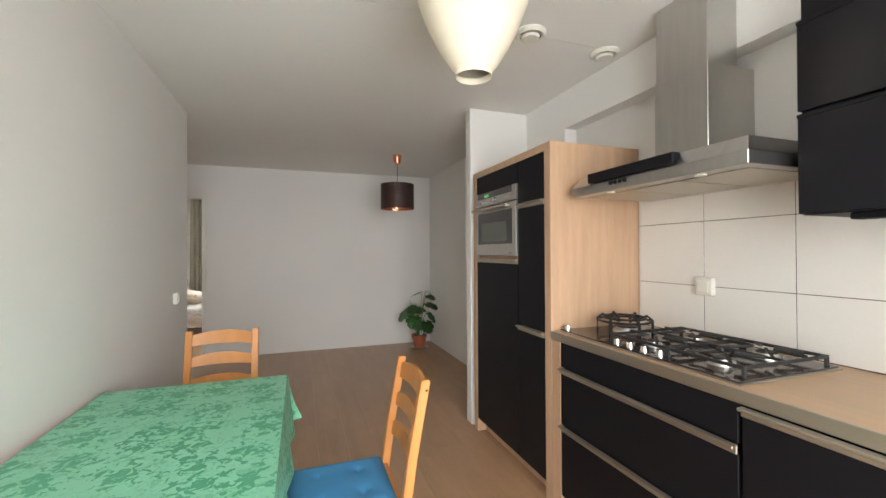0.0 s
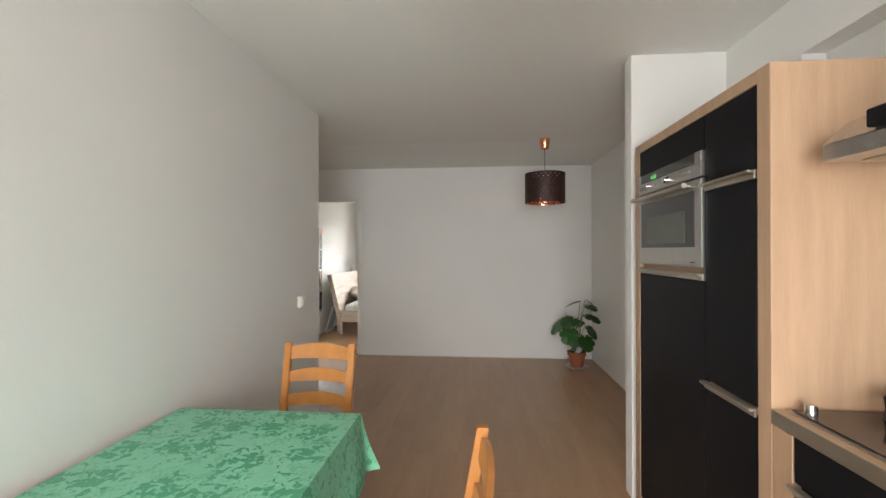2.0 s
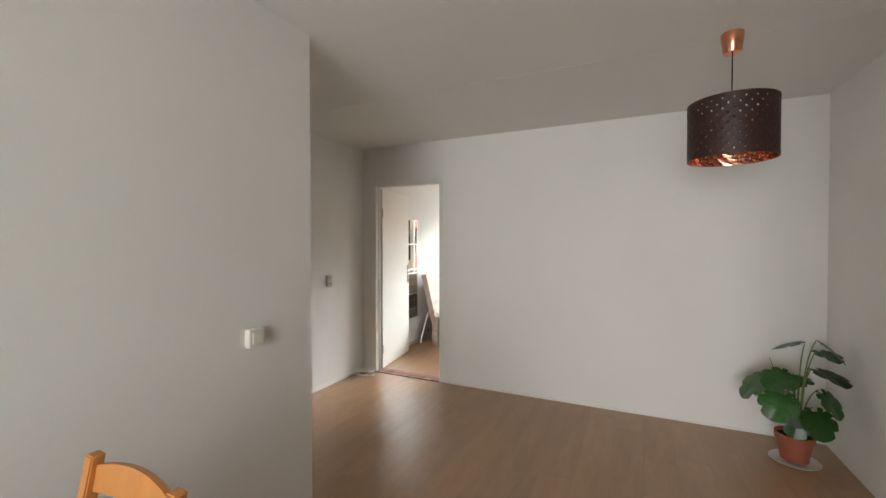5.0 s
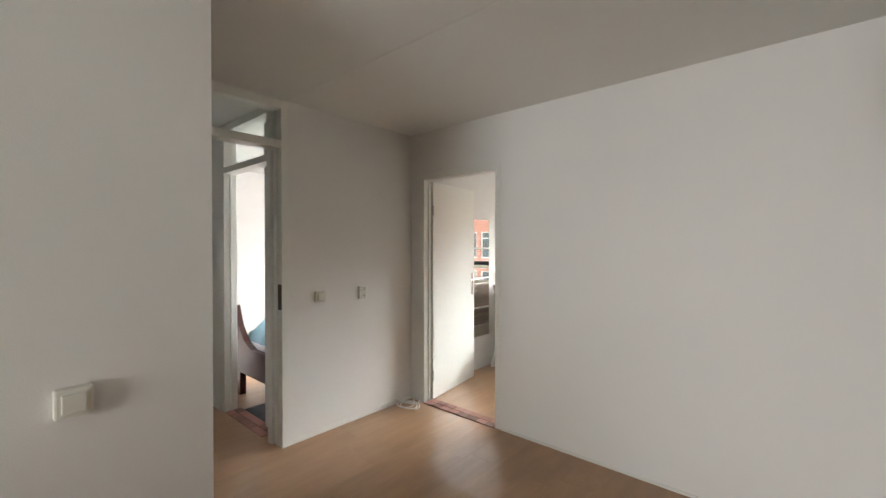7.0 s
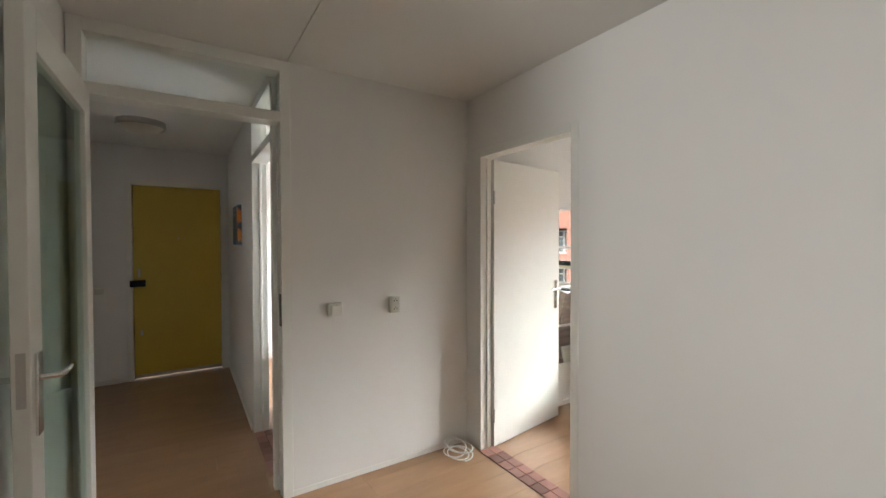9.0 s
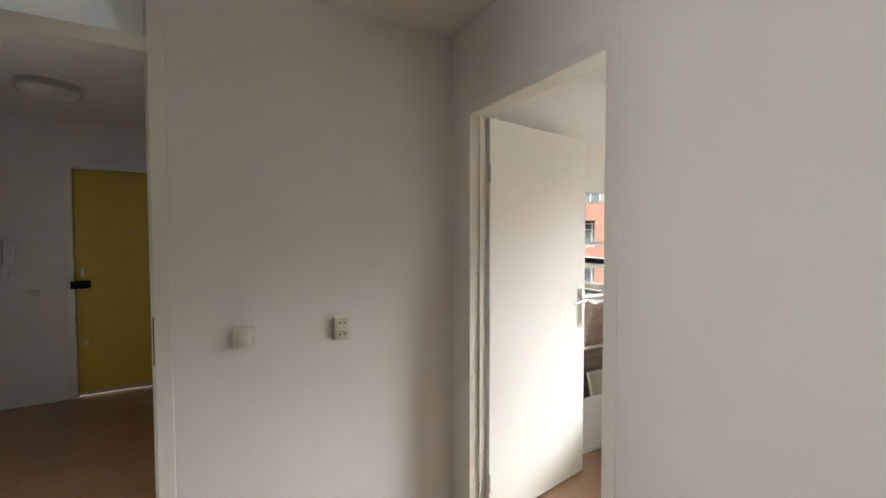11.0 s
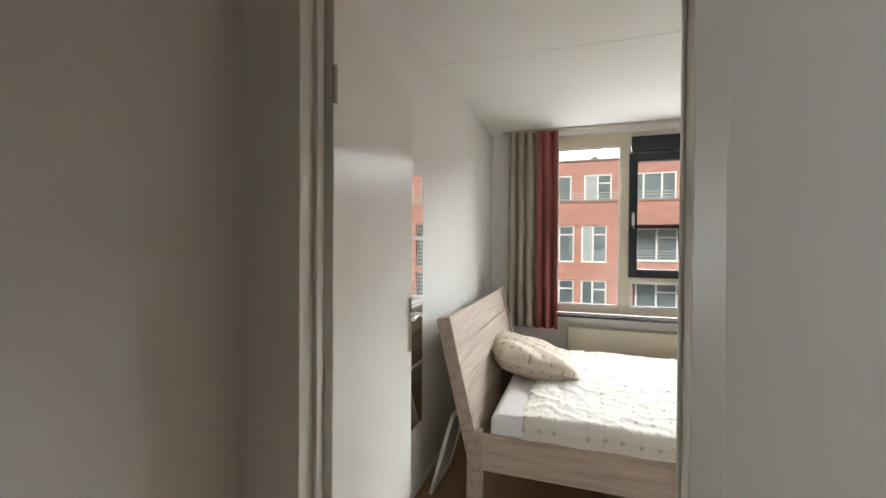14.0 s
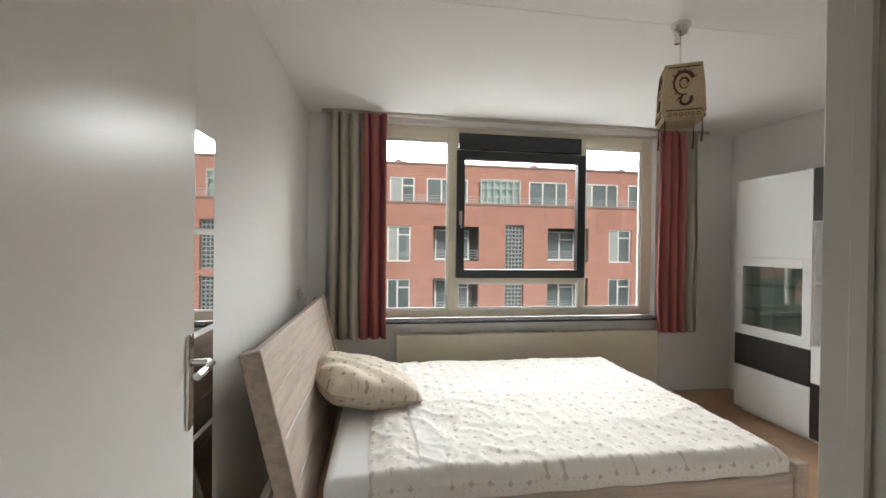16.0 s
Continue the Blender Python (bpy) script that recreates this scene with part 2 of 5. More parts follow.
RED_WOOD = material("mahogany_bed", (0.06, 0.016, 0.010), 0.35, vary=0.2, scale=4, stretch=(6, 6, 0.8))
BLUE_CLOTH = material("pale_blue_bedding", (0.22, 0.36, 0.44), 0.9, vary=0.14, scale=7, bump=0.3, grain=30)
RED_TILE = material("red_threshold_tile", (0.30, 0.14, 0.11), 0.5, vary=0.15, scale=14, piece=0.45, bump=0.1)
GREY_CLOTH = material("grey_mat", (0.16, 0.16, 0.18), 0.95, vary=0.25, scale=18, bump=0.4)
PICTURE = spotted(spotted(material("painted_canvas", (0.03, 0.05, 0.09), 0.6, vary=0.4, scale=9),
                  (0.62, 0.20, 0.03), 5, 0.35, None, 0.1, 0.2, 0.9), (0.16, 0.30, 0.42), 7, 0.3, None, 0.1, 0.2, 0.8)
LAMP_GLASS = material("frosted_glass", (0.72, 0.68, 0.60), 0.3, bump=0)
CABLE = material("white_cable", (0.75, 0.74, 0.70), 0.4, bump=0)
PANE = glass_like("window_glass", (0.97, 0.99, 0.98), 0.0, 0.95)
DOOR_GLASS = glass_like("door_glass", (0.86, 0.93, 0.90), 0.02, 0.82)
SHOW_GLASS = glass_like("cabinet_glass", (0.86, 0.93, 0.90), 0.0, 0.86)
CLOCK = glowing("green_digits", (0.15, 0.9, 0.25), 1.2)
BRICK = material("red_brick", (0.46, 0.19, 0.14), 0.9, vary=0.14, scale=0.8, bump=0.3, grain=9, stretch=(1, 1, 3))


def courses(m):
    """Brick courses with pale joints, upright on walls that face along y."""
    n, link = m.node_tree.nodes, m.node_tree.links
    p = n["Principled BSDF"]
    was = p.inputs["Base Color"].links[0].from_socket
    tc, sep, com, br, mx = (n.new(k) for k in ("ShaderNodeTexCoord", "ShaderNodeSeparateXYZ", "ShaderNodeCombineXYZ", "ShaderNodeTexBrick", "ShaderNodeMix"))
    link.new(tc.outputs["Object"], sep.inputs[0])
    link.new(sep.outputs["X"], com.inputs["X"])
    link.new(sep.outputs["Z"], com.inputs["Y"])
    link.new(com.outputs[0], br.inputs["Vector"])
    for key, v in (("Scale", 1.0), ("Brick Width", 0.24), ("Row Height", 0.09), ("Mortar Size", 0.012), ("Mortar Smooth", 0.3)):
        br.inputs[key].default_value = v
    br.inputs["Color1"].default_value = (1.12, 1.08, 1.05, 1)
    br.inputs["Color2"].default_value = (0.78, 0.80, 0.82, 1)
    br.inputs["Mortar"].default_value = (1.35, 2.1, 2.4, 1)
    mx.data_type, mx.blend_type = "RGBA", "MULTIPLY"
    mx.inputs["Factor"].default_value = 1.0
    link.new(was, mx.inputs["A"])
    link.new(br.outputs["Color"], mx.inputs["B"])
    link.new(mx.outputs["Result"], p.inputs["Base Color"])


courses(BRICK)
CONCRETE = material("band_concrete", (0.34, 0.24, 0.20), 0.9, vary=0.12, scale=1.2, bump=0.1)
FAR_WHITE = material("far_window_frame", (0.80, 0.80, 0.78), 0.5, vary=0.03, bump=0)
FAR_GLASS = material("far_window_glass", (0.13, 0.16, 0.17), 0.08, vary=0.4, scale=0.7, bump=0, coat=0.3)
FAR_NET = material("far_net_curtain", (0.42, 0.44, 0.44), 0.9, vary=0.12, scale=1.5, bump=0)
GLASS_BRICK = material("glass_brick", (0.07, 0.09, 0.10), 0.15, vary=0.3, scale=6, bump=0.2, piece=0.2)
# dark tone that puts shade into the loggias' colour, also the roof vents' own
FAR_DARK = material("loggia_shade_and_vent", (0.11, 0.085, 0.08), 0.8, vary=0.2, scale=1)
RAIL = material("galvanised_rail", (0.45, 0.48, 0.48), 0.5, 0.6, bump=0)
ASPHALT = material("asphalt", (0.055, 0.055, 0.055), 0.9, vary=0.2, scale=2, bump=0.4)
ROOFING = material("roof_gravel", (0.22, 0.21, 0.20), 0.95, vary=0.2, scale=3, bump=0.3)

# ---- building blocks ----


def shape():
    return bmesh.new()


def box(bm, x0, y0, z0, x1, y1, z1, bevel=0.0, turn=None, seg=1):
    r = bmesh.ops.create_cube(bm, size=1.0)
    m = Matrix.Translation(((x0 + x1) / 2, (y0 + y1) / 2, (z0 + z1) / 2)) @ Matrix.Diagonal((abs(x1 - x0), abs(y1 - y0), abs(z1 - z0), 1))
    bmesh.ops.transform(bm, matrix=m, verts=r["verts"])
    verts = r["verts"]
    if bevel:
        es = list({e for v in verts for e in v.link_edges})
        out = bmesh.ops.bevel(bm, geom=es, offset=bevel, segments=seg, affect="EDGES", profile=0.5)
        verts = list({v for f in out["faces"] for v in f.verts} | {v for v in verts if v.is_valid})
    if turn is not None:
        bmesh.ops.transform(bm, matrix=turn, verts=verts)
    return verts


def rod(bm, a, b, r, r2=None, seg=12):
    a, b = Vector(a), Vector(b)
    d = b - a
    m = Matrix.Translation((a + b) / 2) @ d.to_track_quat("Z", "Y").to_matrix().to_4x4()
    bmesh.ops.create_cone(bm, cap_ends=True, segments=seg, radius1=r, radius2=r if r2 is None else r2, depth=d.length, matrix=m)


def tube(bm, pts, r, seg=8):
    """A bent rod through points."""
    pts = [Vector(p) for p in pts]
    rings = []
    for i, p in enumerate(pts):
        d = (pts[min(i + 1, len(pts) - 1)] - pts[max(i - 1, 0)]).normalized()
        q = d.to_track_quat("Z", "Y")
        rad = r(i / (len(pts) - 1)) if callable(r) else r
        rings.append([bm.verts.new(p + q @ Vector((rad * math.cos(6.28319 * k / seg), rad * math.sin(6.28319 * k / seg), 0))) for k in range(seg)])
    for a, b in zip(rings, rings[1:]):
        for k in range(seg):
            bm.faces.new((a[k], a[(k + 1) % seg], b[(k + 1) % seg], b[k]))
    bm.faces.new(rings[0][::-1])
    bm.faces.new(rings[-1])


def lathe(bm, cx, cy, profile, seg=48):
    rings = [[bm.verts.new((cx + r * math.cos(6.28319 * k / seg), cy + r * math.sin(6.28319 * k / seg), z)) for k in range(seg)] for r, z in profile]
    for a, b in zip(rings, rings[1:]):
        for k in range(seg):
            bm.faces.new((a[k], a[(k + 1) % seg], b[(k + 1) % seg], b[k]))


def sheet(bm, nu, nv, f):
    """A grid of points f(u, v), u and v from 0 to 1."""
    g = [[bm.verts.new(f(i / nu, j / nv)) for j in range(nv + 1)] for i in range(nu + 1)]
    for i in range(nu):
        for j in range(nv):
            bm.faces.new((g[i][j], g[i + 1][j], g[i + 1][j + 1], g[i][j + 1]))


def mesh(name, bm, mat, smooth=False, thick=0.0):
    if thick:
        bmesh.ops.recalc_face_normals(bm, faces=bm.faces)
        bmesh.ops.solidify(bm, geom=bm.faces[:], thickness=thick)
    bmesh.ops.recalc_face_normals(bm, faces=bm.faces)
    me = bpy.data.meshes.new(name)
    bm.to_mesh(me)
    bm.free()
    me.materials.append(mat)
    if smooth:
        me.polygons.foreach_set("use_smooth", [True] * len(me.polygons))
        me.set_sharp_from_angle(angle=radians(40))
    return me


def part(name, parent, bm, mat, label="", smooth=False, thick=0.0, kind=""):
    ob = new(name, mesh(name, bm, mat, smooth, thick))
    if parent:
        ob.parent = parent
        if not parent.parent:
            ob.matrix_parent_inverse = parent.matrix_basis.inverted()
    return tagged(ob, label, kind=kind)


def thing(name, at, label, category, group="", kind=""):
    ob = new(name)
    ob.empty_display_size = 0.1
    ob.matrix_basis = Matrix.Translation(at)
    return tagged(ob, label, category, group, kind)


def structure(name, boxes, mat, label="", bevel=0.0):
    bm = shape()
    for b in boxes:
        box(bm, *b, bevel=bevel)
    return tagged(new(name, mesh(name, bm, mat)), label, "", "", "structure")

# ---- structure ----
H = 2.46
T = 0.085
FAR, BED_N = 5.76, 9.06
DX0, DX1, DZ = -1.10, -0.326, 2.03
structure("wall_kitchen_west", [(-0.10, -1.30, 0, 0, 3.60, H)], PLASTER, "white plastered kitchen wall")
structure("wall_nook_south", [(-1.38, 3.50, 0, -0.102, 3.60, H)], PLASTER, "white plastered return wall")
structure("wall_nook_west", [(-1.38, 4.546, 0, -1.27, FAR, H)], PLASTER, "white plastered wall with switches")
structure("wall_far", [(-1.38, FAR, 0, DX0 - 0.05, FAR + T, H), (DX1 + 0.05, FAR, 0, 2.80, FAR + T, H),
                       (DX0 - 0.05, FAR, DZ + 0.05, DX1 + 0.05, FAR + T, H)], PLASTER, "plain white living room wall")
structure("wall_east", [(2.70, -1.30, 0, 2.80, FAR, H), (2.60, 2.28, 0, 2.699, 2.79, 2.20), (2.60, -1.30, 2.20, 2.699, 2.79, H)], PLASTER,
          "white kitchen wall with a boxed beam")
structure("wall_stub", [(2.10, 2.79, 0, 2.699, 2.89, H)], PLASTER, "white partition stub beside the tall cabinet", 0.004)
structure("wall_kitchen_south", [(-0.1, -1.42, 0, 2.8, -1.302, 0.1), (-0.1, -1.42, 2.3, 2.8, -1.302, H), (-0.1, -1.42, 0.1, 0.25, -1.302, 2.3),
                                 (2.05, -1.42, 0.1, 2.8, -1.302, 2.3)], PLASTER, "white kitchen wall round a window")
# unseen slab, added to keep the sun out of the kitchen window
structure("sun_block_slab", [(-1.5, -4.6, H, 5.0, -1.43, H + 0.2)], CONCRETE, "unseen concrete slab added to block the sun")
# hall
structure("wall_hall_north", [(-4.30, 4.47, 0, -2.28, 4.57, H), (-1.39, 4.47, 0, -1.385, 4.57, H)], PLASTER, "white hall wall with a small painting")
structure("wall_hall_west", [(-4.30, 2.70, 0, -4.20, 3.52, H), (-4.30, 4.44, 0, -4.20, 4.469, H), (-4.30, 3.52, 2.11, -4.20, 4.44, H)], PLASTER,
          "white hall wall round the yellow door")
structure("wall_hall_south", [(-4.198, 2.70, 0, -1.27, 2.80, H), (-1.38, 2.802, 0, -1.27, 3.498, H)], PLASTER, "white hall wall")
# bedroom
structure("wall_bedroom_west", [(-1.445, FAR + T, 0, -1.345, BED_N + 0.25, H), (-1.60, FAR + 0.002, 0, -1.381, FAR + T, H)], PLASTER, "white bedroom wall")
structure("wall_bedroom_east", [(2.65, FAR + T + 0.001, 0, 2.75, BED_N + 0.25, H)], PLASTER, "white bedroom wall")
structure("wall_bedroom_north", [(-1.345, BED_N, 0, 2.65, BED_N + 0.25, 0.70), (-1.345, BED_N, 2.42, 2.65, BED_N + 0.25, H),
                                 (-1.345, BED_N, 0.70, -0.80, BED_N + 0.25, 2.42), (1.84, BED_N, 0.70, 2.65, BED_N + 0.25, 2.42)], PLASTER,
          "white bedroom wall round a wide window")
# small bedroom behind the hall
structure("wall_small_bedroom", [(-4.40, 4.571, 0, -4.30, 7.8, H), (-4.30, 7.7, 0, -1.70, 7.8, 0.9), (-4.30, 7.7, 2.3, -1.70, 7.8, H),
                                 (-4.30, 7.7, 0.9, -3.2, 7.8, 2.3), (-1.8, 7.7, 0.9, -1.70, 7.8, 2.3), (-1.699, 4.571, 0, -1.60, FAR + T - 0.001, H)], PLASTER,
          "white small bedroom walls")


def ceiling(name, x0, y0, x1, y1, cuts):
    """Boards with thin open joints under a solid deck."""
    bm = shape()
    ys = [y0, *cuts, y1]
    for a, b in zip(ys, ys[1:]):
        box(bm, x0, a + 0.002, H, x1, b - 0.002, H + 0.03)
    box(bm, x0, y0, H + 0.03, x1, y1, H + 0.15)
    tagged(new(name, mesh(name, bm, CEILING)), "white painted board ceiling with fine joints", kind="structure")


ceiling("ceiling_living", -1.38, -1.42, 2.8, FAR + 0.1, [1.7, 4.53])
ceiling("ceiling_hall", -4.4, 2.7, -1.382, 4.57, [])
ceiling("ceiling_small_bedroom", -4.4, 4.572, -1.702, 7.8, [])
structure("ceiling_gap", [(-1.70, 4.572, H, -1.382, FAR + 0.1, H + 0.15)], CEILING, "white ceiling")
ceiling("ceiling_bedroom", -1.7, FAR + 0.102, 2.75, BED_N + 0.25, [7.35])

# skirtings
SKIRT = [("wall_nook", (-1.278, 4.54, 0, -1.268, FAR, 0.035)), ("far", (DX1 + 0.055, FAR - 0.010, 0, 2.70, FAR - 0.0005, 0.018)),
         ("hall", (-4.20, 4.455, 0, -2.30, 4.469, 0.05)), ("hall_w", (-4.199, 2.80, 0, -4.185, 3.46, 0.05)),
         ("bed_w", (-1.3445, FAR + T, 0, -1.334, BED_N, 0.04)), ("bed_n", (-1.334, BED_N - 0.012, 0, 2.65, BED_N - 0.0005, 0.04)),
         ("nook_s", (-1.25, 3.6005, 0, 0, 3.61, 0.03))]
for _, b in SKIRT:
    structure("baseboard", [b], GLOSS_WHITE, "low white baseboard", 0.002)


def door_frame(name, label, x0, x1, y0, y1, top, w=0.05, proud=0.004, head=None, along="x"):
    """Posts and head round an opening that runs along x; for one along y the axes are swapped."""
    bs = [(x0 - w, y0 - proud, 0, x0, y1 + proud, top + w), (x1, y0 - proud, 0, x1 + w, y1 + proud, top + w), (x0, y0 - proud, top, x1, y1 + proud, top + w)]
    if head:
        bs[0] = (*bs[0][:5], H - 0.002)
        bs[1] = (*bs[1][:5], H - 0.002)
        bs.append((x0, y0 - proud, H - 0.062, x1, y1 + proud, H - 0.002))
    # rebate strips in which the leaf closes
    bs += [(x0, y0 + 0.045, 0, x0 + 0.012, y0 + 0.062, top), (x1 - 0.006, y0 + 0.045, 0, x1, y0 + 0.062, top)]
    if along == "y":
        bs = [(b[1], b[0], b[2], b[4], b[3], b[5]) for b in bs]
    return structure(name, bs, GLOSS_WHITE, label, 0.002)


door_frame("door_frame_bedroom", "off-white gloss painted door frame", DX0, DX1, FAR, FAR + T, DZ)
door_frame("door_frame_hall", "off-white gloss door frame with a transom light", 3.66, 4.49, -1.38, -1.27, 2.12, 0.055, 0.004, True, "y")
door_frame("door_frame_small_bedroom", "off-white gloss door frame with a transom light", -2.23, -1.44, 4.47, 4.57, 2.05, 0.05, 0.004, True)
door_frame("door_frame_entrance", "off-white frame of the entrance door", 3.57, 4.39, -4.30, -4.20, 2.06, 0.05, 0.012, None, "y")
for nm, b in (("transom", (-1.334, 3.66, 2.17, -1.328, 4.49, H - 0.062)), ("transom", (-2.23, 4.517, 2.10, -1.44, 4.523, H - 0.062))):
    g = structure("window_1" if b[0] > -2 else "window_2", [b], PANE, "clear glass transom pane above the door")
    g.visible_shadow = False


structure("strike_plate", [(-1.335, 4.486, 0.98, -1.268, 4.4895, 1.16)], DARK_METAL, "dark metal strike plate on the door post")


def lever(parent, at, side, plate=True, length=0.12, out=(1, 0, 0), along=(0, 1, 0), mat=CHROME):
    """A lever handle on a long plate; out points off the leaf, along is the way that the lever runs."""
    o, a, p = Vector(out) * side, Vector(along), Vector(at)
    bm = shape()
    if plate:
        q = [abs(a[i]) * 0.02 + abs(o[i]) * 0.004 for i in range(3)]
        c = p + o * 0.005
        box(bm, c.x - q[0], c.y - q[1], c.z - 0.16, c.x + q[0], c.y + q[1], c.z + 0.07, 0.0015)
    tube(bm, [p, p + o * 0.045, p + o * 0.055 + a * 0.012, p + o * 0.055 + a * length * 0.7, p + o * 0.05 + a * length], lambda u: 0.009, 10)
    return part("handle", parent, bm, mat, "metal lever handle on a long plate", True)


# bedroom door, open into the bedroom
leaf = thing("bedroom_door", (-1.125, 5.865, 0.008), "white gloss painted flush door standing open", "door", kind="structure")
bm = shape()
box(bm, 0.0, 0.0, 0.0, 0.04, 0.80, 2.015, 0.002)
d = part("door", None, bm, GLOSS_WHITE)
d.parent = leaf
for side, x in ((1, 0.04), (-1, 0.0)):
    h = lever(None, (x, 0.745, 1.06), side, along=(0, -1, 0))
    h.parent = d
for z in (0.22, 1.75):
    bm = shape()
    rod(bm, (0.045, -0.004, z - 0.045), (0.045, -0.004, z + 0.045), 0.007)
    h = part("hinge", None, bm, STEEL, "", True)
    h.parent = d
leaf.matrix_basis = pose(-1.120, 5.853, 0.008, 0, 0, 8.8)

# glazed door between living room and hall, open along the return wall
gd = thing("glazed_door", (-1.27, 3.66, 0.01), "off-white glazed door standing open against the return wall", "door", kind="structure")
bm = shape()
for b in ((0, 0, 0, 0.09, 0.04, 2.1), (0.70, 0, 0, 0.80, 0.04, 2.1), (0.09, 0, 0, 0.70, 0.04, 0.30), (0.09, 0, 1.98, 0.70, 0.04, 2.1)):
    box(bm, *b, bevel=0.002)
d = part("frame", None, bm, GLOSS_WHITE)
d.parent = gd
bm = shape()
box(bm, 0.09, 0.017, 0.30, 0.70, 0.023, 1.98)
p = part("pane", None, bm, DOOR_GLASS, "clear glass pane")
p.parent = gd
p.visible_shadow = False
for side, y in ((1, 0.04), (-1, 0)):
    h = lever(None, (0.755, y, 1.05), side, out=(0, 1, 0), along=(-1, 0, 0))
    h.parent = d
bm = shape()
box(bm, 0.7995, 0.010, 0.98, 0.8025, 0.030, 1.13)
h = part("lock_plate", None, bm, STEEL)
h.parent = d
gd.matrix_basis = pose(-1.26, 3.645, 0.008, 0, 0, -0.5) @ Matrix.Diagonal((1.06, 1, 1.012, 1))

# yellow entrance door
yd = thing("entrance_door", (-4.24, 3.98, 0), "yellow painted flush entrance door, closed", "door", kind="structure")
bm = shape()
box(bm, -4.262, 3.575, 0.015, -4.222, 4.385, 2.055, 0.002)
d = part("door", yd, bm, YELLOW)
bm = shape()
box(bm, -4.222, 3.545, 0.985, -4.185, 3.68, 1.055, 0.004)
rod(bm, (-4.185, 3.66, 1.02), (-4.165, 3.66, 1.02), 0.014)
part("lock", d, bm, BLACK, "black box lock")
bm = shape()
box(bm, -4.222, 3.615, 1.09, -4.215, 3.635, 1.17, 0.002)
rod(bm, (-4.222, 3.98, 1.50), (-4.216, 3.98, 1.50), 0.008)
box(bm, -4.222, 3.63, 0.47, -4.215, 3.65, 0.52, 0.002)
part("fittings", d, bm, STEEL)
bm = shape()
for z in (0.25, 1.05, 1.82):
    rod(bm, (-4.215, 4.392, z - 0.05), (-4.215, 4.392, z + 0.05), 0.009)
part("hinge", d, bm, STEEL)
bm = shape()
box(bm, -4.222, 3.58, 0.016, -4.212, 4.38, 0.05, 0.001)
part("kick_strip", d, bm, ALU)

# white door in the hall's south wall
hd = thing("hall_door", (-3.6, 2.80, 0), "white painted flush door, closed", "door", kind="structure")
bm = shape()
box(bm, -3.98, 2.801, 0.01, -3.20, 2.822, 2.03, 0.002)
d = part("door", hd, bm, GLOSS_WHITE)
lever(d, (-3.92, 2.822, 1.03), 1, out=(0, 1, 0), along=(1, 0, 0))

# ---- bedroom window ----
win = thing("window_3", (0.38, 9.15, 0.72), "wide cream-framed window with a black tilting sash", "window", kind="structure")
WX = [(-0.80, -0.715), (-0.145, -0.058), (1.10, 1.158), (1.735, 1.84)]
bm = shape()
for a, b in WX:
    box(bm, a, 9.12, 0.72, b, 9.19, 2.42, 0.004)
for (a, b), (c, e) in zip(WX, WX[1:]):
    box(bm, b, 9.122, 0.72, c, 9.188, 0.79, 0.003)
    box(bm, b, 9.122, 2.298, c, 9.188, 2.42, 0.003)
box(bm, -0.058, 9.122, 1.033, 1.10, 9.188, 1.085, 0.003)
box(bm, -0.058, 9.122, 2.20, 1.10, 9.188, 2.24, 0.003)
part("frame", win, bm, CREAM, "cream painted wooden window frame")
for a, b, c, e in ((-0.715, 0.79, -0.145, 2.298), (-0.058, 0.79, 1.10, 1.033), (1.158, 0.79, 1.735, 2.298), (-0.007, 1.148, 1.067, 2.137)):
    bm = shape()
    box(bm, a, 9.152, b, c, 9.157, e)
    p = part("pane", win, bm, PANE)
    p.visible_shadow = False
bm = shape()
for q in ((-0.715, -0.145, 0.79, 2.298), (1.158, 1.735, 0.79, 2.298), (-0.058, 1.10, 0.79, 1.033)):
    x0, x1, z0, z1 = q
    for b in ((x0, z0, x0 + 0.018, z1), (x1 - 0.018, z0, x1, z1), (x0 + 0.018, z0, x1 - 0.018, z0 + 0.018), (x0 + 0.018, z1 - 0.018, x1 - 0.018, z1)):
        box(bm, b[0], 9.135, b[1], b[2], 9.15, b[3], 0.002)
part("glazing_bead", win, bm, FAR_WHITE)
bm = shape()
for b in ((-0.075, 1.075, -0.005, 2.212), (1.065, 1.075, 1.142, 2.212), (-0.005, 1.075, 1.065, 1.150), (-0.005, 2.135, 1.065, 2.212)):
    box(bm, b[0], 9.085, b[1], b[2], 9.150, b[3], 0.004)
s = part("sash", win, bm, BLACK_FRAME, "black painted sash frame")
bm = shape()
box(bm, -0.053, 9.074, 1.55, -0.028, 9.085, 1.67, 0.003)
tube(bm, [(-0.041, 9.08, 1.63), (-0.041, 9.055, 1.63), (-0.041, 9.045, 1.60), (-0.041, 9.045, 1.52)], 0.008)
part("handle", s, bm, PLASTIC, "cream window handle", True)
bm = shape()
box(bm, -0.057, 9.09, 2.228, 1.099, 9.121, 2.368, 0.003)
for i in range(44):
    x = -0.045 + i * 0.0255
    box(bm, x, 9.083, 2.275, x + 0.014, 9.090, 2.315, 0.001)
part("vent", win, bm, BLACK_FRAME, "black ventilation grille")
bm = shape()
box(bm, -0.82, 8.965, 0.695, 1.86, 9.119, 0.718, 0.004)
part("sill", win, bm, STONE, "dark stone window sill")

# ---- kitchen ----
KX = 2.118


def cabinet_front(parent, name, y0, y1, z0, z1, x=KX, mat=BLACK):
    bm = shape()
    box(bm, x - 0.019, y0 + 0.002, z0, x, y1 - 0.002, z1, 0.0015)
    return part(name, parent, bm, mat)


